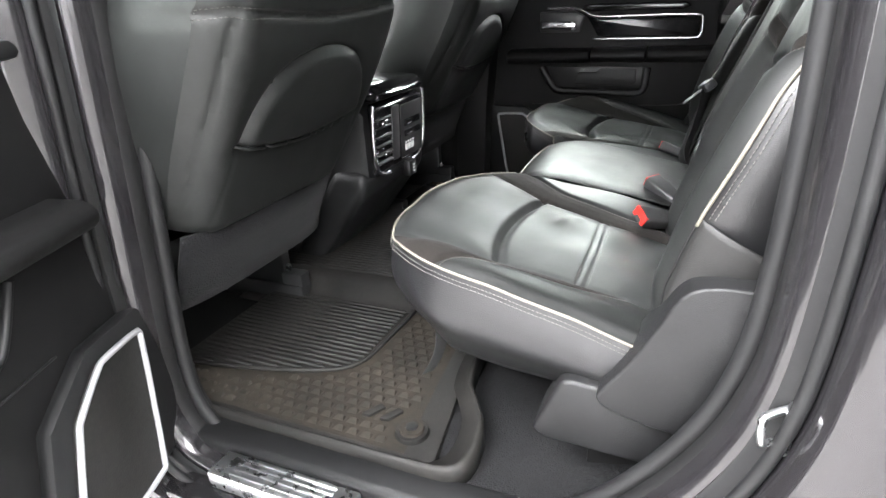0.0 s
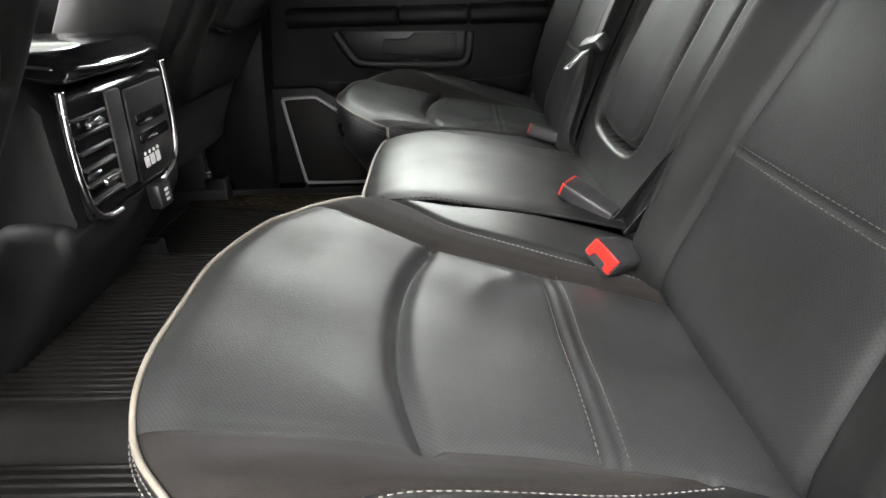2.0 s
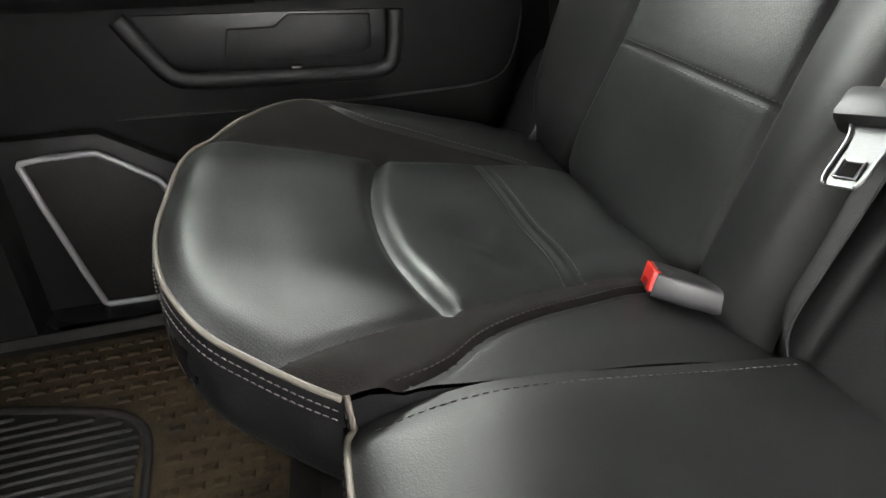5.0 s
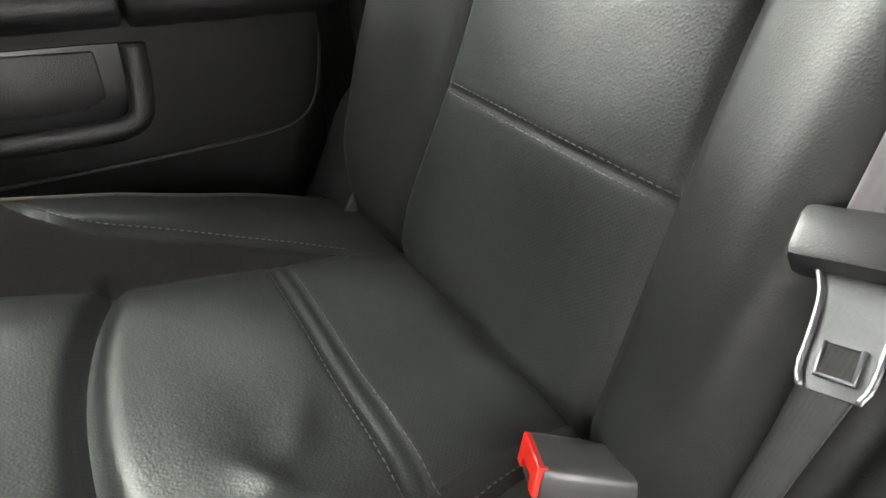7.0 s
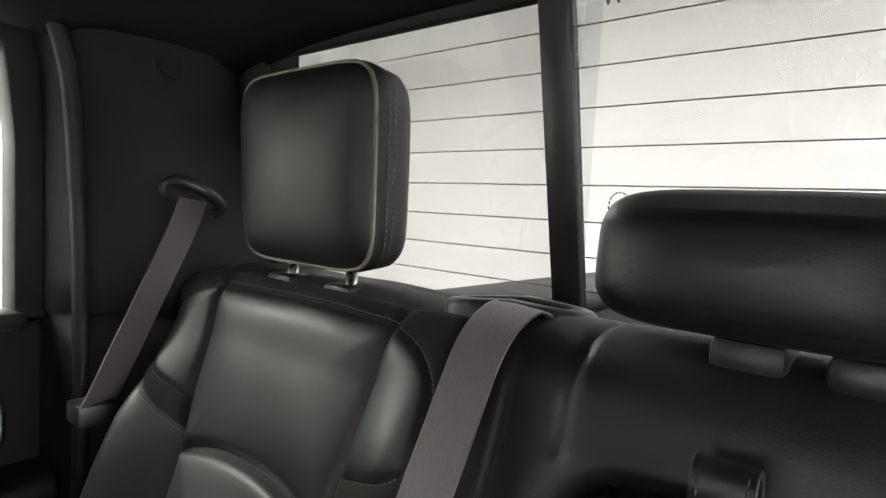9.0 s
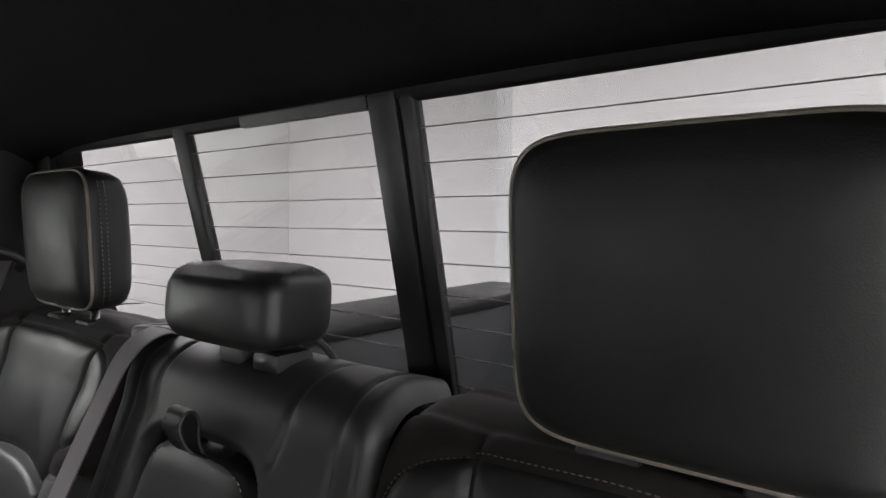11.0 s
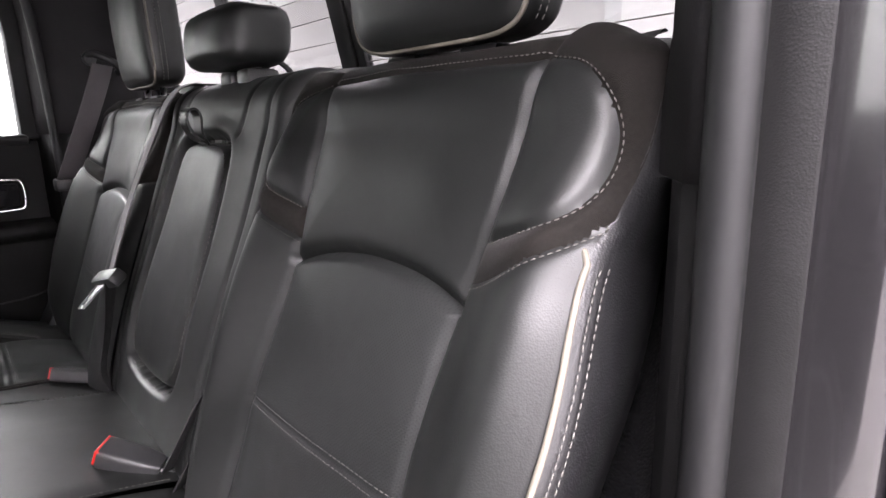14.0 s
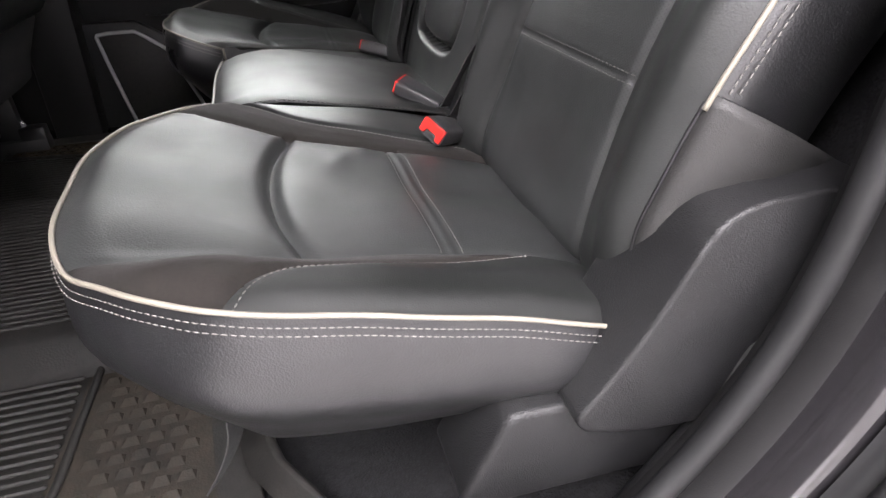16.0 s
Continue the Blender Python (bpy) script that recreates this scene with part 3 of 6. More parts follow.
# side pillar trims behind the rear doors
for s, side in ((1, "far"), (-1, "near")):
    trim = thing("pillar_trim", "dark grey grained plastic rear pillar trim panel", "pillar trim", "pillar trims", kind="structure")
    if s > 0:
        first, firstl = [(0.045, 0.800), (0.070, 0.735), (0.085, 0.712), (0.105, 0.700)], [(0.050, 0.800), (0.075, 0.735), (0.090, 0.712), (0.110, 0.703)]
    else:
        first, firstl = [(0.124, 0.712), (0.121, 0.704), (0.122, 0.698), (0.126, 0.692)], [(0.126, 0.714), (0.123, 0.706), (0.124, 0.700), (0.130, 0.692)]
    up = [np.array([*[(a, s * b, z) for a, b in first], (0.155, s * 0.668, z), (0.195, s * (0.640 + 0.012 * sstep(0.86, 0.93, z)), z), (win_x(z) - 0.012, s * (0.622 + 0.026 * sstep(0.86, 0.93, z)), z), (win_x(z) + 0.02, s * (0.616 + 0.030 * sstep(0.86, 0.93, z)), z)])
          for z in (0.845 if s > 0 else 0.822, 0.90, 1.0, 1.08, 1.14, 1.19, 1.215)]
    for r, dx in zip(up, (0, 0, 0, 0, -0.008, -0.022, -0.035)):
        r[:4, 0] += dx * 0.6
    solid(loft("upper_panel", up, PILLAR_TRIM, trim, back=s < 0), 0.006, -1.0)
    low = [np.array([*[(a, s * b, z) for a, b in firstl], (0.16, s * 0.670, z), (0.22, s * 0.642, z), (0.30, s * 0.630, z)]) for z in (0.20, 0.40, 0.55, 0.70, 0.80, 0.850 if s > 0 else 0.819)]
    solid(loft("lower_panel", low, TRIM, trim, back=s < 0), 0.006, -1.0)
    bm = bmesh.new()
    bmesh.ops.create_cone(bm, cap_ends=True, segments=24, radius1=0.024, radius2=0.022, depth=0.004)
    bm.transform(Matrix.Translation((0.165, s * 0.664, 1.150)) @ Matrix.Rotation(radians(90), 4, "X") @ Matrix.Diagonal((1, 0.65, 1, 1)))
    part("oval_cap", bm, PILLAR_TRIM, trim)
    if s < 0:
        part("tape_mark", box_bm((0.205, -0.6455, 0.938), (0.230, -0.642, 0.947), 0.001, turn=Matrix.Rotation(radians(25), 4, "Y")), BLUE, trim, "small blue tape mark")


# ---- rear bench: cushions ----
def hx(q, x):
    """Arc length on a quilt's profile at x."""
    return np.interp(x, q.profile[:, 0], q.h)


def hz(q, z):
    """Arc length on a quilt's profile at height z, on its front."""
    top = int(np.argmax(q.profile[:, 1]))
    return np.interp(z, q.profile[:top, 1], q.h[:top])


def on(q, pts, fn):
    p = np.array(pts, float)
    return np.stack([p[:, 0], fn(q, p[:, 1])], 1)


CUSHION_PROFILE = [(-0.47, 0.500), (-0.44, 0.506), (-0.40, 0.508), (-0.34, 0.500), (-0.27, 0.484), (-0.20, 0.468), (-0.10, 0.454), (0.0, 0.434), (0.035, 0.420), (0.08, 0.395)]
BENCH = "rear bench"


def side_skirt(name, top, out2d, depth, material, parent, bulge=0.010, tuck=0.03, label=""):
    """The upholstered side under a piping line: top points, their outward directions in plan and the depth at each."""
    rows = []
    for s in np.linspace(0, 1, 14):
        o = bulge * math.sin(math.pi * min(1, s * 1.25)) - tuck * max(0, s - 0.45) ** 1.6 / 0.55 ** 1.6 - 0.001
        p = top.copy()
        p[:, :2] += out2d * o
        p[:, 2] -= depth * s
        rows.append(p)
    under = rows[-1].copy()
    under[:, :2] -= out2d * 0.10
    rows.append(under)
    return loft(name, rows, material, parent, label)


def plan_out(line, sign):
    t = np.gradient(line[:, :2], axis=0)
    t /= np.linalg.norm(t, axis=1, keepdims=True) + 1e-9
    return np.stack([t[:, 1], -t[:, 0]], 1) * sign


def outboard_cushion(s, vi):
    """The outer seat cushion on side s (+1 far, -1 near); vi: its inner edge."""
    seat = thing("seat_cushion", "black leather seat cushion with suede panels and cream piping", "seat cushion", BENCH)
    edge = [(0.650, 0.0), (0.649, -0.10), (0.649, -0.20), (0.648, -0.25), (0.644, -0.287), (0.630, -0.316), (0.612, -0.342), (0.578, -0.374), (0.545, -0.394), (0.500, -0.407), (0.44, -0.413), (0.37, -0.415),
            (0.315, -0.409), (0.270, -0.394), (0.236, -0.375), (vi + 0.036, -0.346), (vi + 0.016, -0.322), (vi + 0.004, -0.304)]
    if s < 0:
        edge = [(v, x + 0.010 * float(sstep(-0.28, -0.36, x))) for v, x in edge]
    edge = chaikin(edge, 2)
    q = Quilt(CUSHION_PROFILE, s, [])
    A = on(q, [(0.545, 0.04), (0.541, -0.04), (0.537, -0.10), (0.538, -0.20), (0.545, -0.29), (0.554, -0.36), (0.560, -0.412)], hx)
    B = on(q, [(0.644, -0.276), (0.622, -0.266), (0.604, -0.250), (0.592, -0.226), (0.584, -0.190), (0.574, -0.14), (0.562, -0.09), (0.550, -0.055), (0.542, -0.030)], hx)
    C = on(q, [(0.188, -0.395), (0.204, -0.342), (0.232, -0.28), (0.258, -0.22), (0.276, -0.153), (0.288, -0.10), (0.297, -0.05), (0.302, 0.04)], hx)
    D = on(q, [(vi + 0.002, -0.275), (vi + 0.018, -0.238), (vi + 0.048, -0.205), (vi + 0.064, -0.17), (vi + 0.075, -0.135), (vi + 0.088, -0.09), (vi + 0.100, -0.04), (vi + 0.106, 0.04)], hx)
    arc = on(q, [(0.262, -0.217), (0.300, -0.229), (0.345, -0.238), (0.40, -0.240), (0.455, -0.236), (0.50, -0.226), (0.540, -0.212)], hx)
    ch1 = on(q, [(0.286, -0.103), (0.40, -0.099), (0.537, -0.098)], hx)
    ch2 = on(q, [(0.288, -0.091), (0.40, -0.087), (0.539, -0.086)], hx)
    A, B, C, D, arc = (chaikin(l, 2) for l in (A, B, C, D, arc))
    q.seams = [(A, 0.0015, 0.005), (B, 0.004, 0.005), (C, 0.002, 0.006), (D, 0.004, 0.005), (arc, 0.010, 0.008)]
    q.fine = [ch1, ch2]
    q.puff, q.puff_w = 0.0045, 0.03
    eh = on(q, edge, hx)
    ring = np.vstack([eh, on(q, [(vi + 0.001, -0.2), (vi, -0.05), (vi, 0.06), (0.645, 0.06)], hx)])

    def bulge(v, h):
        x = np.interp(h, q.h, q.profile[:, 0])
        b = (0.010 + 0.022 * sstep(0.04, -0.25, x)) * sstep(0.53, 0.605, v) * (1 - 0.65 * sstep(-0.27, -0.40, x)) + 0.010 * sstep(-0.33, -0.41, x) * sstep(0.57, 0.53, v)
        b = b - 0.006 * sstep(0.10, 0.0, np.abs(v - 0.41)) * sstep(-0.30, -0.2, x)
        b = b + 0.002 + 0.006 * sstep(0.30, 0.2, v) * sstep(0.02, -0.12, x)
        d, _ = nearest(np.stack([v, h], 1), eh)
        b = b - 0.007 * np.clip(1 - d / 0.03, 0, 1) ** 2
        # soft creases in the seat
        b = b + 0.0022 * np.exp(-(((v - 0.33) / 0.022) ** 2 + ((x + 0.165 + 0.4 * (v - 0.33)) / 0.012) ** 2)) + 0.0025 * np.exp(-(((v - 0.30) / 0.016) ** 2 + ((x + 0.135) / 0.014) ** 2))
        b = b + 0.0015 * np.sin(38 * v + 21 * x) * np.sin(33 * x - 17 * v) * sstep(0.2, 0.28, v)
        if s > 0:
            b = b + 0.0022 * np.exp(-(((v - 0.36) / 0.03) ** 2 + ((x + 0.14 - 0.5 * (v - 0.36)) / 0.013) ** 2))
        return b
    q.bulge, q.rim = bulge, eh
    front = np.vstack([arc, [(0.60, arc[-1, 1]), (0.60, -0.1), (0.1, -0.1), (0.1, arc[0, 1])]])
    As = A[np.argsort(A[:, 1])]
    bsel = As[As[:, 1] > B[-1, 1]]
    bolster = np.vstack([B, bsel, [(0.556, hx(q, 0.1)), (0.70, hx(q, 0.1)), (0.70, B[0, 1])]])
    suede_o = np.vstack([As, [(0.6, hx(q, 0.1)), (0.75, hx(q, 0.1)), (0.75, -0.1), (0.5, -0.1)]])
    Ds, Cs = D[np.argsort(D[:, 1])], C[np.argsort(C[:, 1])]
    strip = np.vstack([Ds, [(vi + 0.108, hx(q, 0.1)), (vi - 0.05, hx(q, 0.1)), (vi - 0.05, Ds[0, 1])]])
    suede_i = np.vstack([Cs, [(0.31, hx(q, 0.1)), (0.0, hx(q, 0.1)), (0.0, -0.1), (0.225, -0.1)]])
    q.build(seat, [("bolster", bolster, LEATHER, "smooth black leather bolster"), ("outer_suede_panel", suede_o, SUEDE, "dark brown suede panel"),
                   ("inner_strip", strip, LEATHER, ""), ("inner_suede_panel", suede_i, SUEDE, "dark brown suede panel"),
                   ("front_insert", front, PERF_SEAT, "perforated black leather insert"), ("rear_insert", None, PERF_SEAT, "perforated black leather insert")], ring, 0.0026)
    top = q.pos(resample(eh, 0.006))
    out = plan_out(top, 1 if s > 0 else -1) * -1
    if (out[:20, 1] * s).mean() < 0:
        out = -out
    pip = top.copy()
    pip[:, :2] += out * 0.002
    pip[:, 2] += 0.001
    tube("piping", pip, 0.0020, PIPING, seat, "cream leather piping", sides=10)
    q.corner = top[-1]
    x = top[:, 0]
    bottom = np.interp(x, [-0.44, -0.38, -0.33, -0.27, -0.18, 0.0], [0.395, 0.385, 0.375, 0.360, 0.346, 0.332])
    skirt = side_skirt("side", top + np.array([0, 0, -0.003]), out, top[:, 2] - bottom, SIDE_LEATHER, seat, 0.010, 0.035, "grained black leather side")
    for d, o in ((0.0070, 0.0034), (0.0120, 0.0056)):
        row = top.copy()
        row[:, :2] += out * (o + 0.0012)
        row[:, 2] -= d
        stitches("stitching", row, THREAD, skirt, 0.0040, 0.0014, 0.0006, "pale grey twin stitching")
    for ln in (B, D):
        off = ln.copy()
        off[:, 1] += 0.005 if ln is B else 0.0
        off[:, 0] += 0.006 if ln is D else 0.004
        stitches("seam_stitching", q.line(off, 0.004, 0.0006), THREAD if s < 0 or ln is B else DARK_THREAD, seat, 0.0036, 0.0018, 0.0006)
    for k in (-0.004, 0.016):
        off = ch1.copy()
        off[:, 1] += k
        stitches("seam_stitching", q.line(off, 0.004, 0.0003), DARK_THREAD, seat, 0.004, 0.002, 0.0006)
    inner = q.pos(resample(on(q, [(vi + 0.001, -0.300), (vi, -0.15), (vi, 0.04)], hx), 0.01))
    loft("inner_side", [inner + np.array([0, -s * 0.001, -0.001]), inner + np.array([0, -s * 0.0015, -0.03]), inner + np.array([0, 0, -0.10])], SIDE_LEATHER, seat, "black leather inner side", back=s < 0)
    # felt underside and seat pan
    part("seat_pan", prism_bm([(-0.30, 0.372), (-0.26, 0.350), (0.0, 0.325), (0.02, 0.40), (-0.29, 0.41)], 1, min(s * (vi + 0.02), s * 0.585), max(s * (vi + 0.02), s * 0.585), 0.008), CARPET, seat, "black felt underside")
    return q


near_cushion = outboard_cushion(-1, 0.150)
far_cushion = outboard_cushion(1, 0.177)


def middle_cushion(y0, y1):
    seat = thing("seat_cushion", "plain black leather middle seat cushion with cream piping", "seat cushion", BENCH)
    q = Quilt([(-0.345, 0.476), (-0.32, 0.492), (-0.29, 0.497), (-0.22, 0.492), (-0.12, 0.474), (0.0, 0.45), (0.08, 0.43)], 1, [], puff=0.0)
    a, b = y0 + 0.002, y1 - 0.002
    h0 = hx(q, -0.311)
    ring = np.array([(a, hx(q, 0.06)), (a, h0 + 0.01), (a + 0.01, h0), ((a + b) / 2, h0 - 0.003), (b - 0.01, h0), (b, h0 + 0.01), (b, hx(q, 0.06))])
    edge = resample(chaikin(ring[1:6], 2), 0.004)
    e1, e2 = np.array([(a, hx(q, 0.06)), (a, h0)]), np.array([(b, hx(q, 0.06)), (b, h0)])

    def bulge(v, h):
        p = np.stack([v, h], 1)
        d1, d2 = np.minimum(nearest(p, e1)[0], nearest(p, e2)[0]), nearest(p, edge)[0]
        w = 0.004 * (1 - np.clip((v - (a + b) / 2) / ((b - a) / 2), -1, 1) ** 2)
        return w - 0.004 * np.clip(1 - d1 / 0.03, 0, 1) ** 2 - 0.020 * np.clip(1 - d2 / 0.10, 0, 1) ** 2 + 0.001 * np.sin(30 * v) * np.sin(26 * h)
    q.bulge = bulge
    q.build(seat, [("top", None, LEATHER, "smooth black leather top")], ring, 0.0045)
    top = q.pos(edge)
    top = np.vstack([[near_cushion.corner + np.array([0.004, 0, 0])], top, [far_cushion.corner + np.array([0.004, 0, 0])]])
    out = np.tile([(-1.0, 0.0)], (len(top), 1))
    pip = top + np.array([-0.002, 0, 0.001])
    tube("piping", pip, 0.0020, PIPING, seat, "cream leather piping", sides=10)
    skirt = side_skirt("front", top + np.array([0, 0, -0.003]), out, np.full(len(top), 0.115), SIDE_LEATHER, seat, 0.006, 0.03)
    for d, o in ((0.0085, 0.0028), (0.0150, 0.0046)):
        stitches("stitching", top + np.array([-o - 0.0012, 0, -d]), DARK_THREAD, skirt, 0.005, 0.0024, 0.0008)
    for y in (a + 0.004, b - 0.011):
        ln = np.array([(y, hx(q, -0.29)), (y, hx(q, 0.02))])
        stitches("seam_stitching", q.line(ln, 0.004, 0.0005), DARK_THREAD, seat, 0.0042, 0.0022, 0.0006)
    return q


mid_cushion = middle_cushion(-0.150, 0.177)

# ---- rear bench: backrests ----
BACK_PROFILE = [(0.070, 0.385), (0.036, 0.412), (0.026, 0.437), (0.030, 0.462), (0.040, 0.50), (0.065, 0.585), (0.094, 0.66), (0.124, 0.735), (0.148, 0.80), (0.166, 0.85), (0.184, 0.888), (0.212, 0.908), (0.247, 0.910), (0.285, 0.898)]


def outboard_back(s, vi, dv):
    back = thing("rear_bench_back", "black leather backrest with perforated insert, suede band and cream piping", "backrest", BENCH)
    q = Quilt(BACK_PROFILE, s, [])
    hmax = q.h[-1]
    OUT = on(q, [(0.542, 0.40), (0.541, 0.47), (0.535, 0.52), (0.528, 0.585), (0.531, 0.65), (0.541, 0.725), (0.552, 0.771), (0.561, 0.84), (0.568, 0.892)], hz)
    IN = on(q, [(0.280, 0.40), (0.285, 0.48), (0.290, 0.53), (0.293, 0.585), (0.302, 0.67), (0.306, 0.724), (0.299, 0.771), (0.296, 0.84), (0.289, 0.892)], hz)
    ARC = on(q, [(0.306, 0.723), (0.335, 0.733), (0.367, 0.740), (0.415, 0.745), (0.475, 0.742), (0.510, 0.735), (0.541, 0.725)], hz)
    TOP = on(q, [(0.289, 0.890), (0.42, 0.893), (0.568, 0.890)], hz)
    LO = on(q, [(0.568, 0.890), (0.602, 0.882), (0.625, 0.866), (0.636, 0.848), (0.637, 0.820), (0.628, 0.797), (0.608, 0.783), (0.553, 0.771)], hz)
    LI = on(q, [(0.289, 0.890), (0.254, 0.881), (0.230, 0.864), (0.220, 0.840), (0.218, 0.812), (0.226, 0.793), (0.247, 0.781), (0.298, 0.771)], hz)
    SO = on(q, [(0.672, 0.826), (0.654, 0.806), (0.640, 0.788), (0.620, 0.770), (0.590, 0.755), (0.566, 0.747), (0.545, 0.742)], hz)
    SI = on(q, [(vi, 0.770), (vi + 0.030, 0.758), (vi + 0.060, 0.750), (0.304, 0.742)], hz)
    HS = on(q, [(0.293, 0.587), (0.41, 0.588), (0.528, 0.588)], hz)
    OUT[-1, 1], IN[-1, 1] = hz(q, 0.899), hz(q, 0.899)
    OUT, IN, ARC, LO, LI, SO, SI = (chaikin(l, 2) for l in (OUT, IN, ARC, LO, LI, SO, SI))
    q.seams = [(OUT, 0.004, 0.005), (IN, 0.004, 0.005), (ARC, 0.010, 0.006), (TOP, 0.003, 0.004), (LO, 0.003, 0.004), (LI, 0.003, 0.004), (SO, 0.003, 0.004), (SI, 0.003, 0.004)]
    q.fine = [HS]
    q.puff, q.puff_w = 0.007, 0.03
    edge = chaikin(on(q, [(0.622, 0.42), (0.632, 0.50), (0.640, 0.59), (0.648, 0.66), (0.648, 0.70), (0.645, 0.735), (0.640, 0.765), (0.642, 0.785), (0.650, 0.82), (0.655, 0.865)], hz), 2)
    shoulder = np.array([(0.655, hz(q, 0.885)), (0.642, hz(q, 0.897)), (0.622, hz(q, 0.903)), (0.60, hmax - 0.035)])
    edge_all = chaikin(np.vstack([edge, shoulder]), 1)
    ring = np.vstack([edge_all, [(0.595, hmax), (vi, hmax), (vi, 0.0), (0.615, 0.0)]])

    def bulge(v, h):
        z = np.interp(h, q.h, q.profile[:, 1])
        low = sstep(0.84, 0.72, z)
        b = 0.036 * sstep(0.53, 0.625, v) * low * sstep(0.40, 0.52, z) + 0.020 * sstep(0.31, 0.235, v) * sstep(0.90, 0.78, z)
        b = b + 0.006 * sstep(0.84, 0.88, z) * (1 - sstep(0.90, 0.905, z)) + 0.010 * sstep(0.54, 0.62, v) * sstep(0.72, 0.80, z)
        b = b - 0.005 * np.exp(-((z - 0.50) / 0.07) ** 2) * sstep(0.12, 0.05, np.abs(v - 0.41))
        p = np.stack([v, h], 1)
        d, _ = nearest(p, edge_all)
        b = b - 0.020 * np.clip(1 - d / 0.035, 0, 1) ** 2
        b = b - 0.024 * np.clip(1 - (v - vi) / 0.040, 0, 1) ** 2
        return b + 0.0012 * np.sin(31 * v + 9 * z) * np.sin(27 * z - 11 * v)
    q.bulge = bulge
    ins = lambda l: l[np.argsort(l[:, 1])]
    arcp = ARC[np.argsort(ARC[:, 0])]
    lower = np.vstack([[(IN[0, 0], 0.0)], [p for p in ins(IN) if p[1] < ARC[0, 1]], arcp, [p for p in ins(OUT)[::-1] if p[1] < ARC[-1, 1]], [(OUT[0, 0], 0.0)]])
    upper = np.vstack([ARC[:1], [p for p in ins(IN) if p[1] > ARC[0, 1]], TOP, [p for p in ins(OUT)[::-1] if p[1] > ARC[-1, 1]], ARC[::-1]])
    lobe_o = np.vstack([LO, [p for p in ins(OUT) if p[1] > LO[-1, 1]]])
    lobe_i = np.vstack([LI, [p for p in ins(IN) if p[1] > LI[-1, 1]]])
    out_b = np.vstack([SO, [p for p in ins(OUT)[::-1] if p[1] < SO[-1, 1]], [(OUT[0, 0], -0.1), (0.75, -0.1), (0.75, SO[0, 1])]])
    in_b = np.vstack([SI, [p for p in ins(IN)[::-1] if p[1] < SI[-1, 1]], [(IN[0, 0], -0.1), (0.0, -0.1), (0.0, SI[0, 1])]])
    q.build(back, [("insert", lower, PERF_BACK, "perforated black leather insert"), ("upper_insert", upper, LEATHER, "smooth black leather upper insert"),
                   ("outer_wing", lobe_o, LEATHER, ""), ("inner_wing", lobe_i, LEATHER, ""), ("outer_bolster", out_b, LEATHER, ""), ("inner_bolster", in_b, LEATHER, ""),
                   ("suede_band", None, SUEDE, "dark brown suede band")], ring, 0.0027)
    # stitched seams
    for ln, dv, dh, m in ((LO, 0.003, 0.0, THREAD), (LI, -0.003, 0.0, THREAD), (TOP, 0, 0.004, THREAD), (SO, 0.0, -0.004, THREAD), (SI, 0.0, -0.004, DARK_THREAD)):
        off = ln + np.array([dv, dh])
        off = off[off[:, 0] < 0.646]
        stitches("seam_stitching", q.line(off, 0.004, 0.0006), m, back, 0.0034, 0.0018, 0.0005)
    for k in (-0.004, 0.004):
        stitches("seam_stitching", q.line(HS + np.array([0, k]), 0.004, 0.0002), DARK_THREAD, back, 0.004, 0.002, 0.0006)
    # piping up the bolster, with twin stitching on its side
    pl = [p for p in resample(edge, 0.004) if hz(q, 0.590) < p[1] < hz(q, 0.772)]
    pp = q.pos(np.array(pl))
    pp[:, 1] += s * 0.002
    curl = np.array([pp[-1] + np.array([0.003, s * -0.004, 0.006]), pp[-1] + np.array([0.008, s * -0.010, 0.010])])
    tube("piping", np.vstack([pp, curl]), 0.0021, PIPING, back, "cream leather piping", sides=10)
    # side, running back from the edge
    base = q.pos(resample(edge_all, 0.008))
    rows = []
    for dx, dy in ((-0.001, -0.001), (0.006, 0.005), (0.014, 0.008), (0.03, 0.010), (0.06, 0.008), (0.10, -0.002), (0.14, -0.02)):
        r = base.copy()
        r[:, 0] += dx
        r[:, 1] += s * dy
        rows.append(r)
    lowi = int(np.searchsorted(base[:, 2], 0.604))
    flank = loft("side", [r[max(lowi - 9, 0):] for r in rows], SIDE_LEATHER, back, "grained black leather side", back=s < 0)
    flap = []
    for r, dx in zip(rows, (0.0, 0.006, 0.014, 0.03, 0.06, 0.10, 0.14)):
        f = r[:lowi + 1].copy()
        f[:, 2] -= 0.50 * dx * sstep(0.45, 0.60, f[:, 2])
        f[:, 1] += s * (0.004 + 0.010 * sstep(0.0, 0.05, dx)) * (dx > 0)
        flap.append(f)
    solid(loft("lower_flap", flap, FLAP, back, "black leather lower flap", back=s < 0), 0.003)
    for dx, dy in ((0.0072, 0.0066), (0.0128, 0.0088)):
        r = np.array([p for p in base if 0.607 < p[2] < 0.778])
        r[:, 0] += dx
        r[:, 1] += s * (dy + 0.0006)
        stitches("stitching", r, THREAD, flank, 0.0040, 0.0014, 0.0006, "pale grey twin stitching")
    fl = q.line(np.array([p for p in edge if p[1] < hz(q, 0.60)]), 0.004, 0.001)
    tube("flap_welt", fl, 0.0014, SEAL, back, sides=6)
    part("back_shell", box_bm((0.24, min(s * vi, s * 0.62) , 0.38), (0.300, max(s * vi, s * 0.62), 0.885), 0.02), CARPET, back)
    return q


near_back = outboard_back(-1, 0.205, 0.016)
far_back = outboard_back(1, 0.190, 0.0)


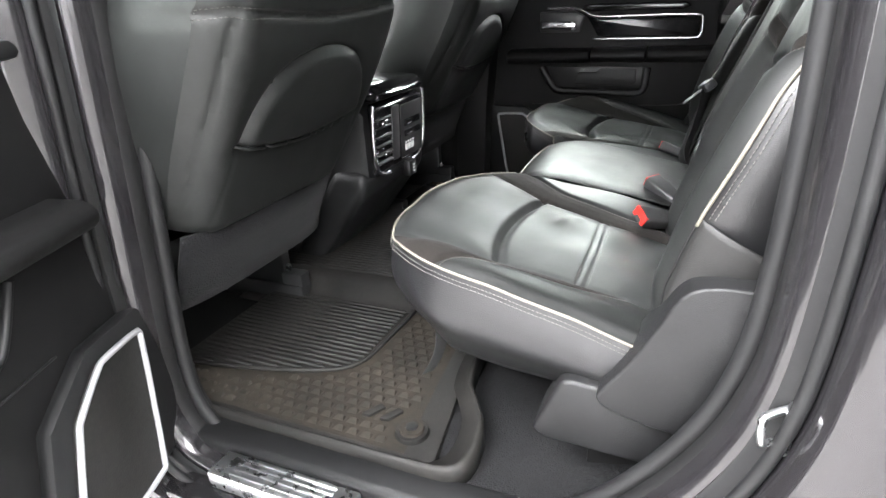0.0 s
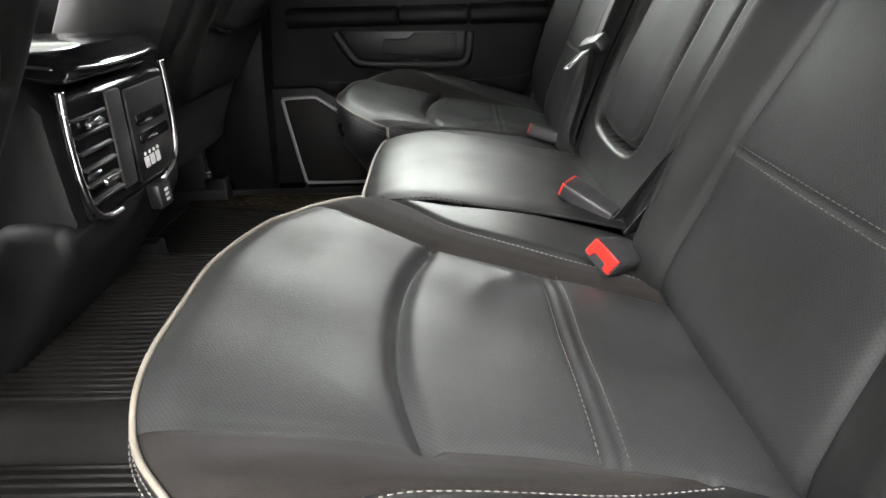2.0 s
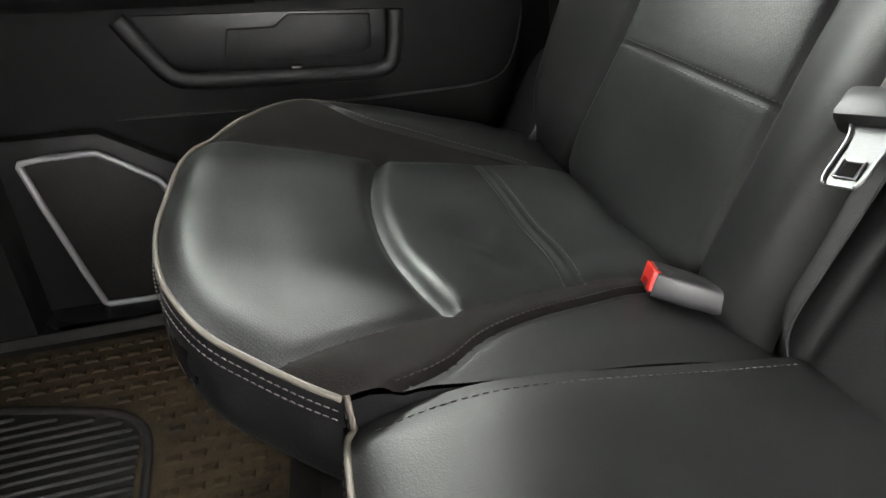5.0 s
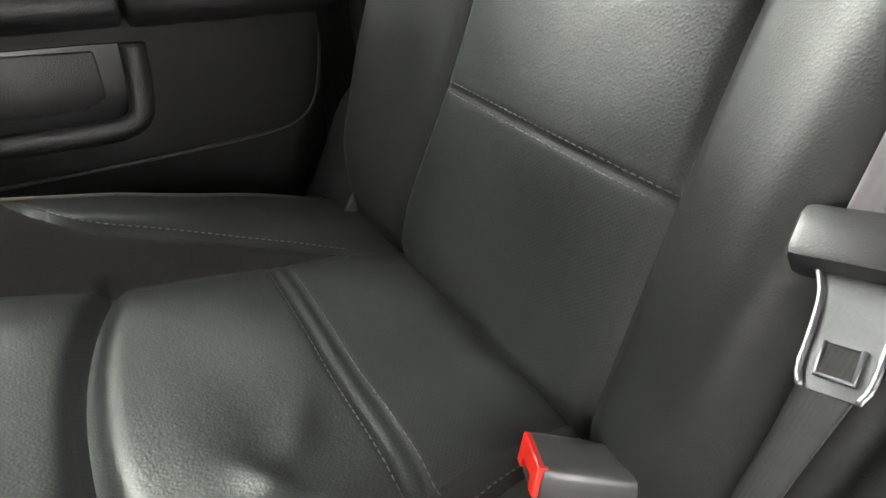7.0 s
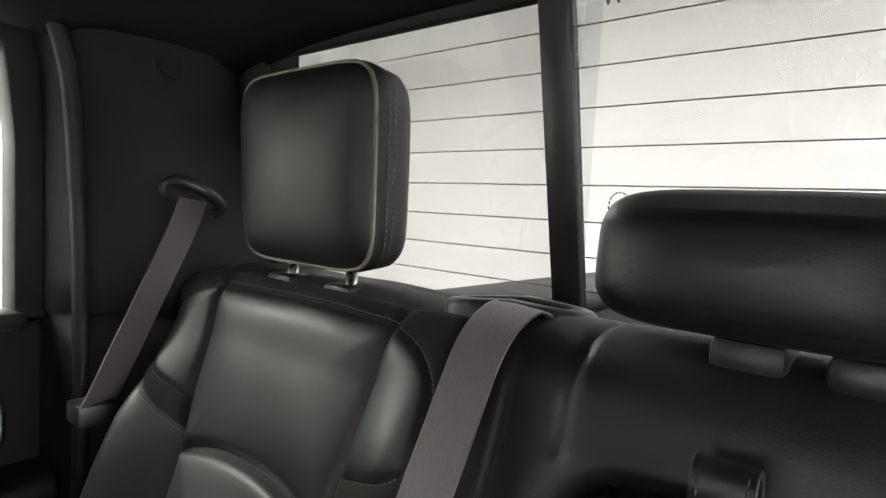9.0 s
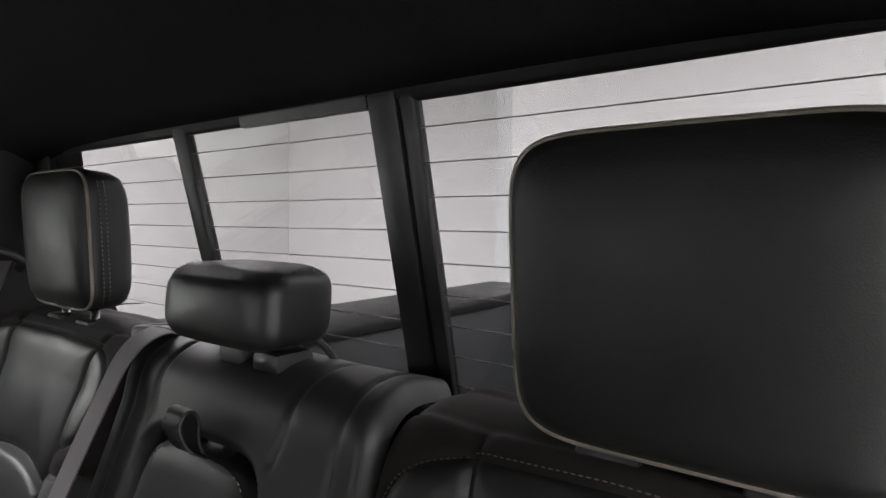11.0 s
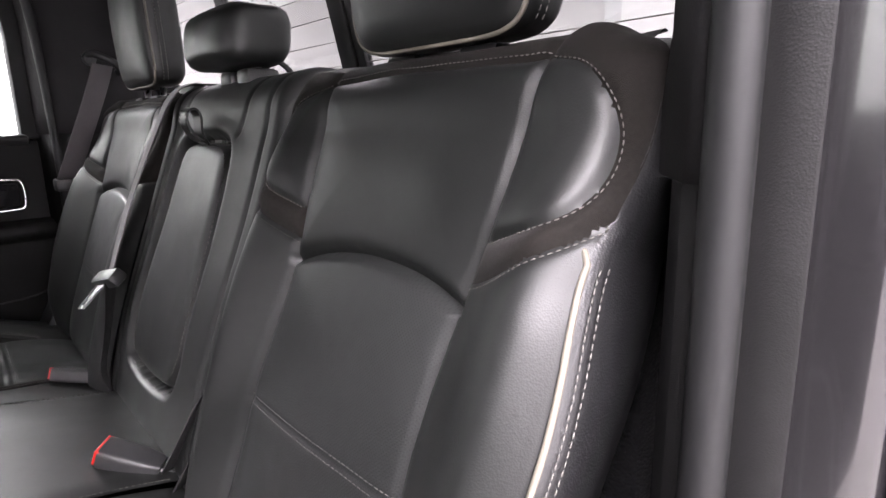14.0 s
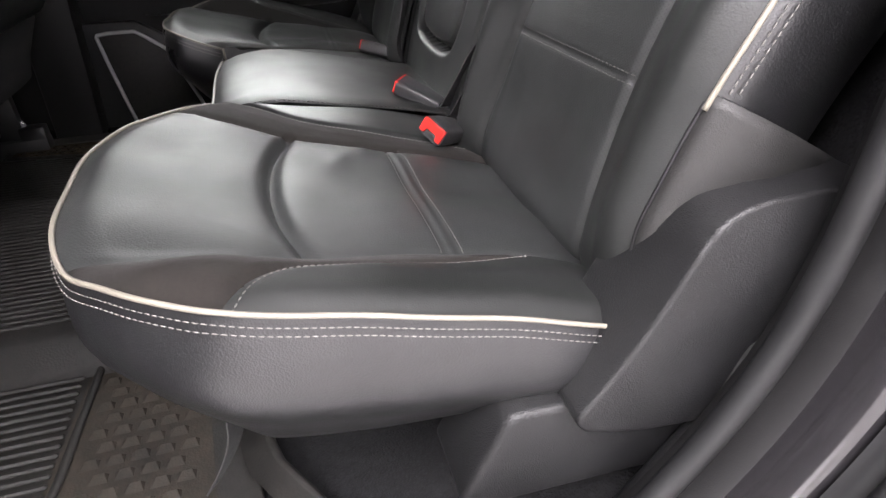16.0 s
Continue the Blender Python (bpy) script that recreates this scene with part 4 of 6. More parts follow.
def centre_back(y0, y1):
    back = thing("rear_bench_back", "black leather middle backrest with a folded armrest", "backrest", BENCH)
    q = Quilt(BACK_PROFILE, 1, [], puff=0.0)
    hmax = q.h[-1]
    A0, A1 = -0.096, 0.121
    ARM = on(q, [(A0, 0.56), (A0 + 0.003, 0.70), (A0 + 0.008, 0.800), (A0 + 0.022, 0.828), (A0 + 0.05, 0.838), (0.0, 0.840), (A1 - 0.05, 0.838), (A1 - 0.022, 0.828), (A1 - 0.008, 0.800), (A1 - 0.003, 0.70), (A1, 0.56),
                 (A1 - 0.010, 0.530), (A1 - 0.03, 0.515), (0.0, 0.510), (A0 + 0.03, 0.515), (A0 + 0.010, 0.530), (A0, 0.56)], hz)
    ARM = chaikin(ARM, 2)
    L1, L2 = on(q, [(y0 + 0.040, 0.42), (y0 + 0.040, 0.86), (y0 + 0.034, 0.903)], hz), on(q, [(y1 - 0.039, 0.42), (y1 - 0.039, 0.86), (y1 - 0.041, 0.903)], hz)
    T1, T2 = on(q, [(A0 + 0.004, 0.842), (A0 - 0.004, 0.87), (A0 - 0.010, 0.903)], hz), on(q, [(A1 - 0.004, 0.842), (A1 - 0.002, 0.87), (A1 - 0.006, 0.903)], hz)
    T1[-1, 1] = T2[-1, 1] = hmax - 0.03
    L1[-1, 1], L2[-1, 1] = hmax - 0.02, hmax - 0.02
    q.seams = [(ARM, 0.022, 0.006), (L1, 0.003, 0.004), (L2, 0.003, 0.004), (T1, 0.003, 0.004), (T2, 0.003, 0.004)]
    ring = np.array([(y0, 0.0), (y1, 0.0), (y1, hmax), (y0, hmax)])

    def bulge(v, h):
        z = np.interp(h, q.h, q.profile[:, 1])
        p = np.stack([v, h], 1)
        ina = inside(p, ARM)
        d, _ = nearest(p, ARM)
        b = np.where(ina, 0.002 + 0.006 * sstep(0, 0.03, d) - 0.004, 0.008 * np.exp(-d / 0.03))
        e = np.minimum(v - y0, y1 - v)
        return b + 0.011 * sstep(0.84, 0.905, z) - 0.020 * np.clip(1 - e / 0.018, 0, 1) ** 2 + 0.001 * np.sin(29 * v + 8 * z) * np.sin(23 * z)
    q.bulge = bulge
    q.build(back, [("armrest", ARM, LEATHER, "folded padded leather armrest"), ("cover", None, LEATHER, "smooth black leather cover")], ring, 0.0038)
    off = ARM.copy()
    cen = off.mean(0)
    off = cen + (off - cen) * np.array([0.88, 0.93])
    stitches("seam_stitching", q.line(off, 0.004, 0.0008), DARK_THREAD, back, 0.0045, 0.0025, 0.0007)
    part("back_shell", box_bm((0.25, y0, 0.38), (0.300, y1, 0.885), 0.02), CARPET, back)
    # pull loop
    lp = thing("pull_loop", "black leather pull loop above the folded armrest", "pull strap")
    c = np.array([0.140, 0.014, 0.859])
    prof = chaikin([(0.016, 0, -0.030), (0.0, 0, -0.022), (-0.012, 0, 0.0), (-0.008, 0, 0.018), (0.004, 0, 0.022), (0.012, 0, 0.010), (0.010, 0, -0.012), (0.018, 0, -0.030)], 2)
    rows = [prof + c + np.array([0, y, 0]) for y in (-0.015, -0.014, -0.005, 0.005, 0.014, 0.015)]
    solid(loft("strap", rows, LEATHER, lp), 0.003)
    for y in (-0.011, 0.011):
        stitches("edge_stitching", prof[:len(prof) // 2] + c + np.array([-0.0004, y, 0]), DARK_THREAD, lp, 0.004, 0.0022, 0.0006)
    return q


mid_back = centre_back(-0.204, 0.204)


# ---- headrests ----
def pillow(name, y0, y1, z0, z1, x0, x1, r, material, parent, lean=0.12, label="", round_x=0.028, taper=0.0):
    """A padded block with rounded outline (y, z) and soft edges in x."""
    cy, cz, hy, hzz = (y0 + y1) / 2, (z0 + z1) / 2, (y1 - y0) / 2, (z1 - z0) / 2
    ang = np.linspace(0, 2 * np.pi, 72, endpoint=False)
    c, s_ = np.cos(ang), np.sin(ang)
    e = 2.0 / r
    ring = np.stack([np.sign(c) * np.abs(c) ** e * hy, np.sign(s_) * np.abs(s_) ** e * hzz], 1)
    out = []
    steps = [(0.0, 1.0), (0.0, 0.55), (0.06, 0.30), (0.18, 0.14), (0.4, 0.045), (0.75, 0.0), (1.0, 0.0)]
    for f, inset in steps[:]:
        out.append((x0 + round_x * f, inset))
    for f, inset in reversed(steps):
        out.append((x1 - round_x * f, inset))
    rr = []
    for x, inset in out:
        sh = np.maximum(1 - inset, 0.0)
        yy, zz = ring[:, 0] * sh, ring[:, 1] * sh
        if inset < 0.3:
            yy, zz = ring[:, 0] * (1 - inset * round_x / hy * 3.0), ring[:, 1] * (1 - inset * round_x / hzz * 3.0)
        k = 1 - taper * max(0.0, (x - x0 - 0.02) / (x1 - x0))
        yy, zz = yy * k, zz * (0.5 + 0.5 * k)
        crown = 0.010 * (1 - (yy / hy) ** 2) * (1 - (zz / hzz) ** 2)
        xx = x + (zz + hzz) * lean + (-crown if x < (x0 + x1) / 2 else crown)
        rr.append(np.stack([xx, cy + yy, cz + zz], 1))
    return loft(name, rr, material, parent, label, closed=True, back=True)


def outer_headrest(y0, y1, top, low):
    hr = thing("headrest", "black leather headrest with cream piping and twin stitching", "headrest", "rear headrests")
    c, half = (y0 + y1) / 2, (y1 - y0) / 2
    pad = pillow("pad", y0, y1, low, top, 0.185, 0.260, 6.5, LEATHER, hr, -0.045, taper=0.12)
    ang = np.linspace(0, 2 * np.pi, 96, endpoint=False)
    ca, sa = np.cos(ang), np.sin(ang)
    loop = np.stack([np.zeros(96), c + np.sign(ca) * np.abs(ca) ** 0.308 * (half - 0.0028), (low + top) / 2 + np.sign(sa) * np.abs(sa) ** 0.308 * ((top - low) / 2 - 0.0028)], 1)
    loop[:, 0] = 0.197 - (loop[:, 2] - low) * 0.045
    tube("piping", loop, 0.0021, PIPING, pad, "cream leather piping", sides=8, closed=True)
    for side in (-1, 1):
        zz = np.linspace(low + 0.012, top - 0.016, 40)
        t = (zz - (low + top) / 2) / ((top - low) / 2)
        yy = c + side * half * (1 - np.abs(t) ** 6.5) ** 0.154
        ln = np.stack([0.201 - (zz - low) * 0.045, yy, zz], 1)
        for dx in (0.010, 0.018):
            stitches("stitching", ln + np.array([dx, side * (0.0004 - dx * 0.05), 0]), THREAD, pad, 0.0044, 0.0020, 0.0007)
    for dy in (-0.05, 0.05):
        tube("post", [(0.222, c + dy, 0.86), (0.222, c + dy, 0.935)], 0.006, STEEL, hr, "bright steel post", sides=14)
        part("collar", box_bm((0.202, c + dy - 0.022, 0.898), (0.244, c + dy + 0.022, 0.914), 0.005), SMOOTH_PLASTIC, hr)
    # the pad narrows a little towards its foot
    for ob in [pad] + list(pad.children):
        for v in ob.data.vertices:
            v.co.y = c + (v.co.y - c) * (1 - 0.03 * float(sstep(top, low, v.co.z)))
    return hr


outer_headrest(-0.546, -0.311, 1.118, 0.914)
outer_headrest(0.328, 0.555, 1.130, 0.928)
mhr = thing("headrest", "low black leather middle headrest on steel posts", "headrest", "rear headrests")
mpad = pillow("pad", -0.076, 0.112, 0.931, 1.015, 0.165, 0.258, 4.6, LEATHER, mhr, 0.10)
for y in (-0.063, 0.102):
    sgn = -1 if y < 0 else 1
    lo = [(0.178 + 0.08 * k, y + sgn * (0.010 - 0.012 * abs(2 * k - 1) ** 3), 1.010 - 0.02 * abs(2 * k - 1) ** 2 + 0.003) for k in np.linspace(0, 1, 12)]
    stitches("stitching", np.array(lo), DARK_THREAD, mpad, 0.004, 0.0025, 0.0007)
for y in (-0.037, 0.022):
    tube("post", [(0.220, y, 0.88), (0.220, y, 0.955)], 0.006, TONGUE_STEEL, mhr, "bright steel post", sides=14)
    part("collar", box_bm((0.196, y - 0.021, 0.906), (0.244, y + 0.021, 0.930), 0.007), SMOOTH_PLASTIC, mhr)
tube("tether", chaikin([(0.235, -0.04, 0.95), (0.255, -0.062, 0.93), (0.262, -0.075, 0.905)], 2), 0.004, BLACK_WEBBING, mhr, sides=6)

# ---- rear bench: side shields, buckles, belts ----
for s in (-1, 1):
    shield = thing("seat_side_shield", "black grained plastic side shield of the rear bench", "side shield", BENCH)
    poly = [(-0.044, 0.384), (-0.034, 0.398), (-0.006, 0.440), (0.018, 0.488), (0.036, 0.530), (0.054, 0.548), (0.09, 0.554), (0.20, 0.550), (0.20, 0.338), (0.04, 0.350), (-0.030, 0.366)]
    part("upper_cover", prism_bm([tuple(p) for p in chaikin(poly, 1, closed=True)], 1, min(s * 0.600, s * 0.688), max(s * 0.600, s * 0.688), 0.014, 3), PLASTIC, shield, "black grained plastic cover")
    part("hinge_foot", prism_bm([(-0.128, 0.292), (-0.090, 0.378), (-0.078, 0.384), (0.10, 0.372), (0.16, 0.330), (0.16, 0.270), (-0.11, 0.280)], 1, min(s * 0.585, s * 0.668), max(s * 0.585, s * 0.668), 0.012, 3), PLASTIC, shield, "black plastic hinge cover")
    part("bracket", box_bm((-0.06, min(s * 0.56, s * 0.60), 0.16), (0.14, max(s * 0.56, s * 0.60), 0.30), 0.004), TRIM, shield)


def buckle(place, axis, width, body_mat, label, base_end):
    """A seat belt buckle whose mouth is at place, its body running back along axis, its width along the other direction."""
    b = thing("seat_belt_buckle", label, "buckle", "seat belt buckles")
    ax = Vector(axis).normalized()
    az = ax.cross(Vector(width)).normalized()
    if az.z < 0:
        az = -az
    ay = az.cross(ax)
    m = Matrix.Translation(place) @ Matrix((ax, ay, az)).transposed().to_4x4()
    L, w, h = 0.072, 0.0195, 0.0125
    bm = bmesh.new()
    rows = []
    for x, ws, hs in ((0.0, 0.97, 0.95), (0.004, 1.0, 1.0), (0.03, 1.0, 1.0), (0.05, 0.93, 0.92), (0.066, 0.80, 0.80), (L, 0.70, 0.66)):
        ring = []
        for k in range(20):
            a = 2 * math.pi * (k + 0.5) / 20
            c, q = math.cos(a), math.sin(a)
            ring.append(bm.verts.new((x, math.copysign(abs(c) ** 0.35, c) * w * ws, math.copysign(abs(q) ** 0.45, q) * h * hs)))
        rows.append(ring)
    for r0, r1 in zip(rows[:-1], rows[1:]):
        for k in range(20):
            bm.faces.new((r0[k], r0[(k + 1) % 20], r1[(k + 1) % 20], r1[k]))
    bm.faces.new(rows[0])
    bm.faces.new(rows[-1][::-1])
    bm.transform(m)
    part("housing", bm, body_mat, b)
    # the red push button with a notch for the slot
    hh, hw = h * 0.86, w * 0.9
    pts = [(-hw, -hh * 0.75), (-hw * 0.55, -hh * 0.75), (-hw * 0.45, -hh * 0.1), (hw * 0.45, -hh * 0.1), (hw * 0.55, -hh * 0.75), (hw, -hh * 0.75), (hw, hh), (-hw, hh)]
    bm = prism_bm(pts, 0, -0.0035, 0.003, 0.0008, 1)
    bm.transform(m)
    button = part("push_button", bm, RED, b, "bright red push button")
    bm = box_bm((-0.0012, -hw * 0.48, -hh * 0.8), (0.002, hw * 0.48, -hh * 0.2), 0.0004)
    bm.transform(m)
    part("slot", bm, BUCKLE_BLACK, button)
    tail = m @ Vector((L, 0, 0))
    e = Vector(base_end)
    mid = tail.lerp(e, 0.5) + Vector((0, 0, 0.004))
    pts = chaikin([tuple(tail - (e - tail) * 0.1), tuple(mid), tuple(e)], 2)
    tube("stalk", pts, 0.0085, BLACK_WEBBING, b, sides=10, flat=0.4)
    tube("wire_loop", chaikin([tuple(tail + Vector((-0.004, 0.008, 0.002))), tuple(tail + Vector((0.012, 0.010, 0.001))), tuple(tail + Vector((0.014, -0.006, 0.0))), tuple(tail + Vector((-0.004, -0.008, 0.002)))], 2), 0.0018, STEEL, b, sides=6)
    return b


buckle((-0.0385, -0.274, 0.4675), (0.050, 0.047, -0.020), (0.020, -0.028, -0.017), BUCKLE_BLACK, "black seat belt buckle with a bright red button", (0.046, -0.205, 0.430))
buckle((-0.037, -0.080, 0.474), (0.046, -0.036, -0.023), (0.030, 0.045, 0.004), BUCKLE_GREY, "grey seat belt buckle with a red button end", (0.04, -0.128, 0.430))
buckle((-0.036, 0.271, 0.459), (0.80, -0.50, -0.18), (-0.30, -0.90, 0.30), BUCKLE_GREY, "grey seat belt buckle with a red button", (0.045, 0.222, 0.432))


def strap(name, pts, width, across, material, parent, thick=0.0016, label=""):
    """A flat band along points; across: its width direction, one for all or one for each point."""
    p = np.array(pts, float)
    a = np.array(across, float)
    if a.ndim == 1:
        a = np.tile(a, (len(p), 1))
    a /= np.linalg.norm(a, axis=1, keepdims=True)
    rows = [p + a * (width * k) for k in (-0.5, -0.47, -0.2, 0.2, 0.47, 0.5)]
    return solid(loft(name, rows, material, parent, label), thick, 0.0)


nb = thing("belt_stalk", "black webbing belt stalk between the backrests", "belt stalk")
for k in (0, 1):
    strap("webbing", chaikin([(0.018, -0.138 - 0.045 * k, 0.452), (0.040, -0.155 - 0.045 * k, 0.500), (0.058, -0.172 - 0.04 * k, 0.545), (0.085, -0.185 - 0.035 * k, 0.575)], 2), 0.028, (0.75, 0.6, -0.2), BLACK_WEBBING, nb)

# middle belt: out of its bezel on the shoulder, down over the backrest, tongue, then to the seat
mb = thing("seat_belt", "grey webbing middle seat belt with a steel tongue", "seat belt", "seat belts")
path = chaikin([(0.240, 0.184, 0.900), (0.230, 0.184, 0.920), (0.205, 0.184, 0.926), (0.170, 0.187, 0.906), (0.145, 0.189, 0.855), (0.114, 0.192, 0.790), (0.086, 0.194, 0.725), (0.065, 0.193, 0.670), (0.049, 0.189, 0.626)], 2)
strap("webbing", path, 0.047, (0.15, 1, 0.05), WEBBING, mb, label="grey woven webbing")
path = chaikin([(0.049, 0.188, 0.624), (0.046, 0.192, 0.580), (0.036, 0.195, 0.520), (0.022, 0.195, 0.470), (0.04, 0.194, 0.43)], 2)
strap("lower_webbing", path, 0.046, (0.55, 0.8, 0.0), BLACK_WEBBING, mb, label="dark woven webbing")
tz, ty = Vector((0.030, 0.012, 0.025)).normalized(), Vector((-0.009, 0.068, -0.012)).normalized()
tx = ty.cross(tz).normalized()
turn = Matrix((tx, tz.cross(tx), tz)).transposed().to_4x4()
tm = Matrix.Translation((0.046, 0.187, 0.620)) @ turn
bm = box_bm((-0.012, -0.035, -0.012), (0.010, 0.035, 0.014), 0.005)
bm.transform(tm)
part("tongue_grip", bm, BUCKLE_BLACK, mb, "black plastic tongue grip")
# the steel plate: flared shoulders, a blade with turned-up edges and a square eye
pm = tm @ Matrix.Translation((-0.002, 0.006, -0.009))
bm = bmesh.new()
side = [(-0.018, 0.0), (-0.0145, -0.007), (-0.0125, -0.014), (-0.0115, -0.030), (-0.0115, -0.043), (-0.0090, -0.049)]
inner = [(-0.0060, 0.0), (-0.0060, -0.007), (-0.0060, -0.014), (-0.0060, -0.030), (-0.0060, -0.043), (-0.0055, -0.049)]
rows = [side, inner, [(-y, z) for y, z in inner], [(-y, z) for y, z in side]]
grid = [[bm.verts.new((0.0, y, z)) for y, z in r] for r in rows]
for i in range(3):
    for j in range(5):
        if not (i == 1 and j == 3):
            bm.faces.new((grid[i][j], grid[i][j + 1], grid[i + 1][j + 1], grid[i + 1][j]))
bm.transform(pm)
solid(part("tongue", bm, TONGUE_STEEL, mb, "bright steel tongue plate", smooth=False), 0.0016)
for sg in (1, -1):
    tube("turned_edge", [tuple(pm @ Vector((-0.0008, sg * y, z))) for y, z in chaikin(side, 1)], 0.0013, TONGUE_STEEL, mb, sides=8)
tube("eye_rim", [tuple(pm @ Vector((-0.0008, y, z))) for y, z in ((-0.0060, -0.030), (-0.0060, -0.043), (0.0060, -0.043), (0.0060, -0.030))], 0.0010, TONGUE_STEEL, mb, sides=6)

bc = (0.234, 0.198, 0.919)
ring_o = [(0.020 * math.cos(a) * 1.15, 0.056 * math.copysign(abs(math.sin(a)) ** 0.8, math.sin(a))) for a in np.linspace(0, 2 * math.pi, 40, endpoint=False)]
ring_i = [(0.007 * math.copysign(abs(math.cos(a)) ** 0.6, math.cos(a)) - 0.002, 0.033 * math.copysign(abs(math.sin(a)) ** 0.6, math.sin(a))) for a in np.linspace(0, 2 * math.pi, 40, endpoint=False)]
rows = [[(bc[0] + f * (x - 0.30 * y), bc[1] + f * (y * 1.1), bc[2] + dz - 0.10 * abs(f * y)) for x, y in ring] for ring, f, dz in ((ring_o, 1.02, -0.012), (ring_o, 1.0, 0.003), (ring_o, 0.93, 0.007), (ring_i, 1.2, 0.0075), (ring_i, 1.0, 0.004), (ring_i, 0.96, -0.014))]
loft("guide_frame", rows, BUCKLE_GREY, mb, "grey plastic belt guide frame", closed=True, back=True)

# outer belts on the pillars
for s in (1,):
    ob_ = thing("seat_belt", "grey webbing outer seat belt hanging from the pillar", "seat belt", "seat belts")
    path = chaikin([(0.178, s * 0.640, 0.990), (0.168, s * 0.642, 0.955), (0.132, s * 0.658, 0.86), (0.098, s * 0.668, 0.775), (0.086, s * 0.672, 0.745)], 2)
    strap("webbing", path, 0.046, (0.9, s * 0.35, -0.1), WEBBING, ob_)
    tube("guide_loop", chaikin([(0.150, s * 0.655, 1.004), (0.158, s * 0.646, 1.014), (0.176, s * 0.636, 1.008), (0.202, s * 0.630, 0.994), (0.212, s * 0.632, 0.980), (0.206, s * 0.640, 0.974)], 2), 0.008, SMOOTH_PLASTIC, ob_, "black belt guide", sides=10)
    bm = bmesh.new()
    bmesh.ops.create_cone(bm, cap_ends=True, segments=20, radius1=0.014, radius2=0.012, depth=0.014)
    bm.transform(Matrix.Translation((0.158, s * 0.652, 1.002)) @ Matrix.Rotation(radians(90), 4, "X"))
    part("bolt_cap", bm, BUCKLE_GREY, ob_)
    part("retractor_mouth", box_bm((0.062, min(s * 0.664, s * 0.706), 0.722), (0.106, max(s * 0.664, s * 0.706), 0.748), 0.005), SMOOTH_PLASTIC, ob_)


# ---- doors ----
def door(m, label, openname):
    """A rear door seen from inside: x along the truck, inner face towards -y at y = 0.78; m moves it."""
    d = thing(openname, label, "door", kind="structure")

    def add(name, bm, material, lab="", smooth=True, parent=None):
        bm.transform(m)
        return part(name, bm, material, parent or d, lab, smooth)

    def addt(name, pts, r, material, lab="", **kw):
        pts = [tuple(m @ Vector(p)) for p in pts]
        return tube(name, pts, r, material, d, lab, **kw)
    # main inner panel below the window, outer skin
    add("inner_panel", prism_bm([(-0.70, 0.205), (0.02, 0.30), (0.075, 0.42), (0.090, 0.60), (0.088, 0.832), (-0.70, 0.838)], 1, 0.782, 0.815, 0.010), TRIM, "soft black door panel")
    add("outer_skin", prism_bm([(-0.72, 0.20), (0.05, 0.26), (0.10, 0.42), (0.13, 0.60), (0.12, 0.835), (-0.72, 0.84)], 1, 0.818, 0.850, 0.008), PAINT, "dark grey metallic outer skin")
    add("belt_line_trim", box_bm((-0.69, 0.765, 0.822), (0.040, 0.812, 0.846), 0.009), SMOOTH_PLASTIC)
    # window frame
    add("window_frame", prism_bm([(0.027, 0.835), (0.027, 1.05), (0.018, 1.155), (-0.008, 1.178), (-0.66, 1.19), (-0.66, 1.235), (0.010, 1.226), (0.060, 1.19), (0.082, 1.05), (0.088, 0.835)], 1, 0.772, 0.83, 0.006), TRIM)
    add("window_frame", prism_bm([(-0.70, 0.835), (-0.62, 0.835), (-0.60, 1.16), (-0.66, 1.20)], 1, 0.772, 0.83, 0.006), TRIM)
    bm = bmesh.new()
    bm.faces.new([bm.verts.new((x, 0.812, z)) for x, z in ((-0.63, 0.83), (0.035, 0.83), (0.034, 1.06), (0.022, 1.175), (-0.62, 1.20))])
    g = add("pane", bm, GLASS, "clear side window glass", False)
    g.visible_shadow = False
    # armrest in three pieces with stitching
    prof = [(0.724, 0.620), (0.718, 0.632), (0.724, 0.646), (0.742, 0.653), (0.79, 0.656), (0.79, 0.610), (0.740, 0.610)]
    for x0, x1, mt, dy in ((-0.60, -0.318, TRIM, 0.0), (-0.314, -0.142, PLASTIC, 0.004), (-0.138, 0.060, TRIM, -0.004)):
        bm = prism_bm([(y + dy, z) for y, z in prof], 0, x0, x1, 0.006, 3)
        add("armrest_pad", bm, mt, "padded armrest section")
    for z in (0.636, 0.642):
        for x0, x1 in ((-0.58, -0.33), (-0.125, 0.05)):
            ln = np.array([tuple(m @ Vector((x, 0.7165 + (z - 0.62) * 0.35 - 0.004 * (x0 > -0.2), z))) for x in np.linspace(x0, x1, 30)])
            stitches("stitching", ln, THREAD, d, 0.0045, 0.0025, 0.0007)
    # chrome framed trim insert with the gloss blade above and the handle
    add("trim_insert", prism_bm([(-0.30, 0.690), (0.0, 0.686), (0.006, 0.694), (0.006, 0.735), (-0.002, 0.742), (-0.30, 0.742), (-0.345, 0.775), (-0.36, 0.775), (-0.33, 0.74)], 1, 0.776, 0.785, 0.002), GLOSS, "gloss black trim insert")
    frame_pts = chaikin([(-0.316, 0.776, 0.683), (-0.15, 0.776, 0.680), (0.0, 0.776, 0.678), (0.014, 0.776, 0.684), (0.016, 0.776, 0.708), (0.014, 0.776, 0.740), (0.002, 0.776, 0.748), (-0.15, 0.776, 0.750), (-0.316, 0.776, 0.750), (-0.345, 0.776, 0.768), (-0.375, 0.776, 0.782), (-0.47, 0.776, 0.782)], 2)
    addt("chrome_frame", frame_pts, 0.0048, CHROME, "satin chrome trim frame", sides=10, up=(0, 1, 0))
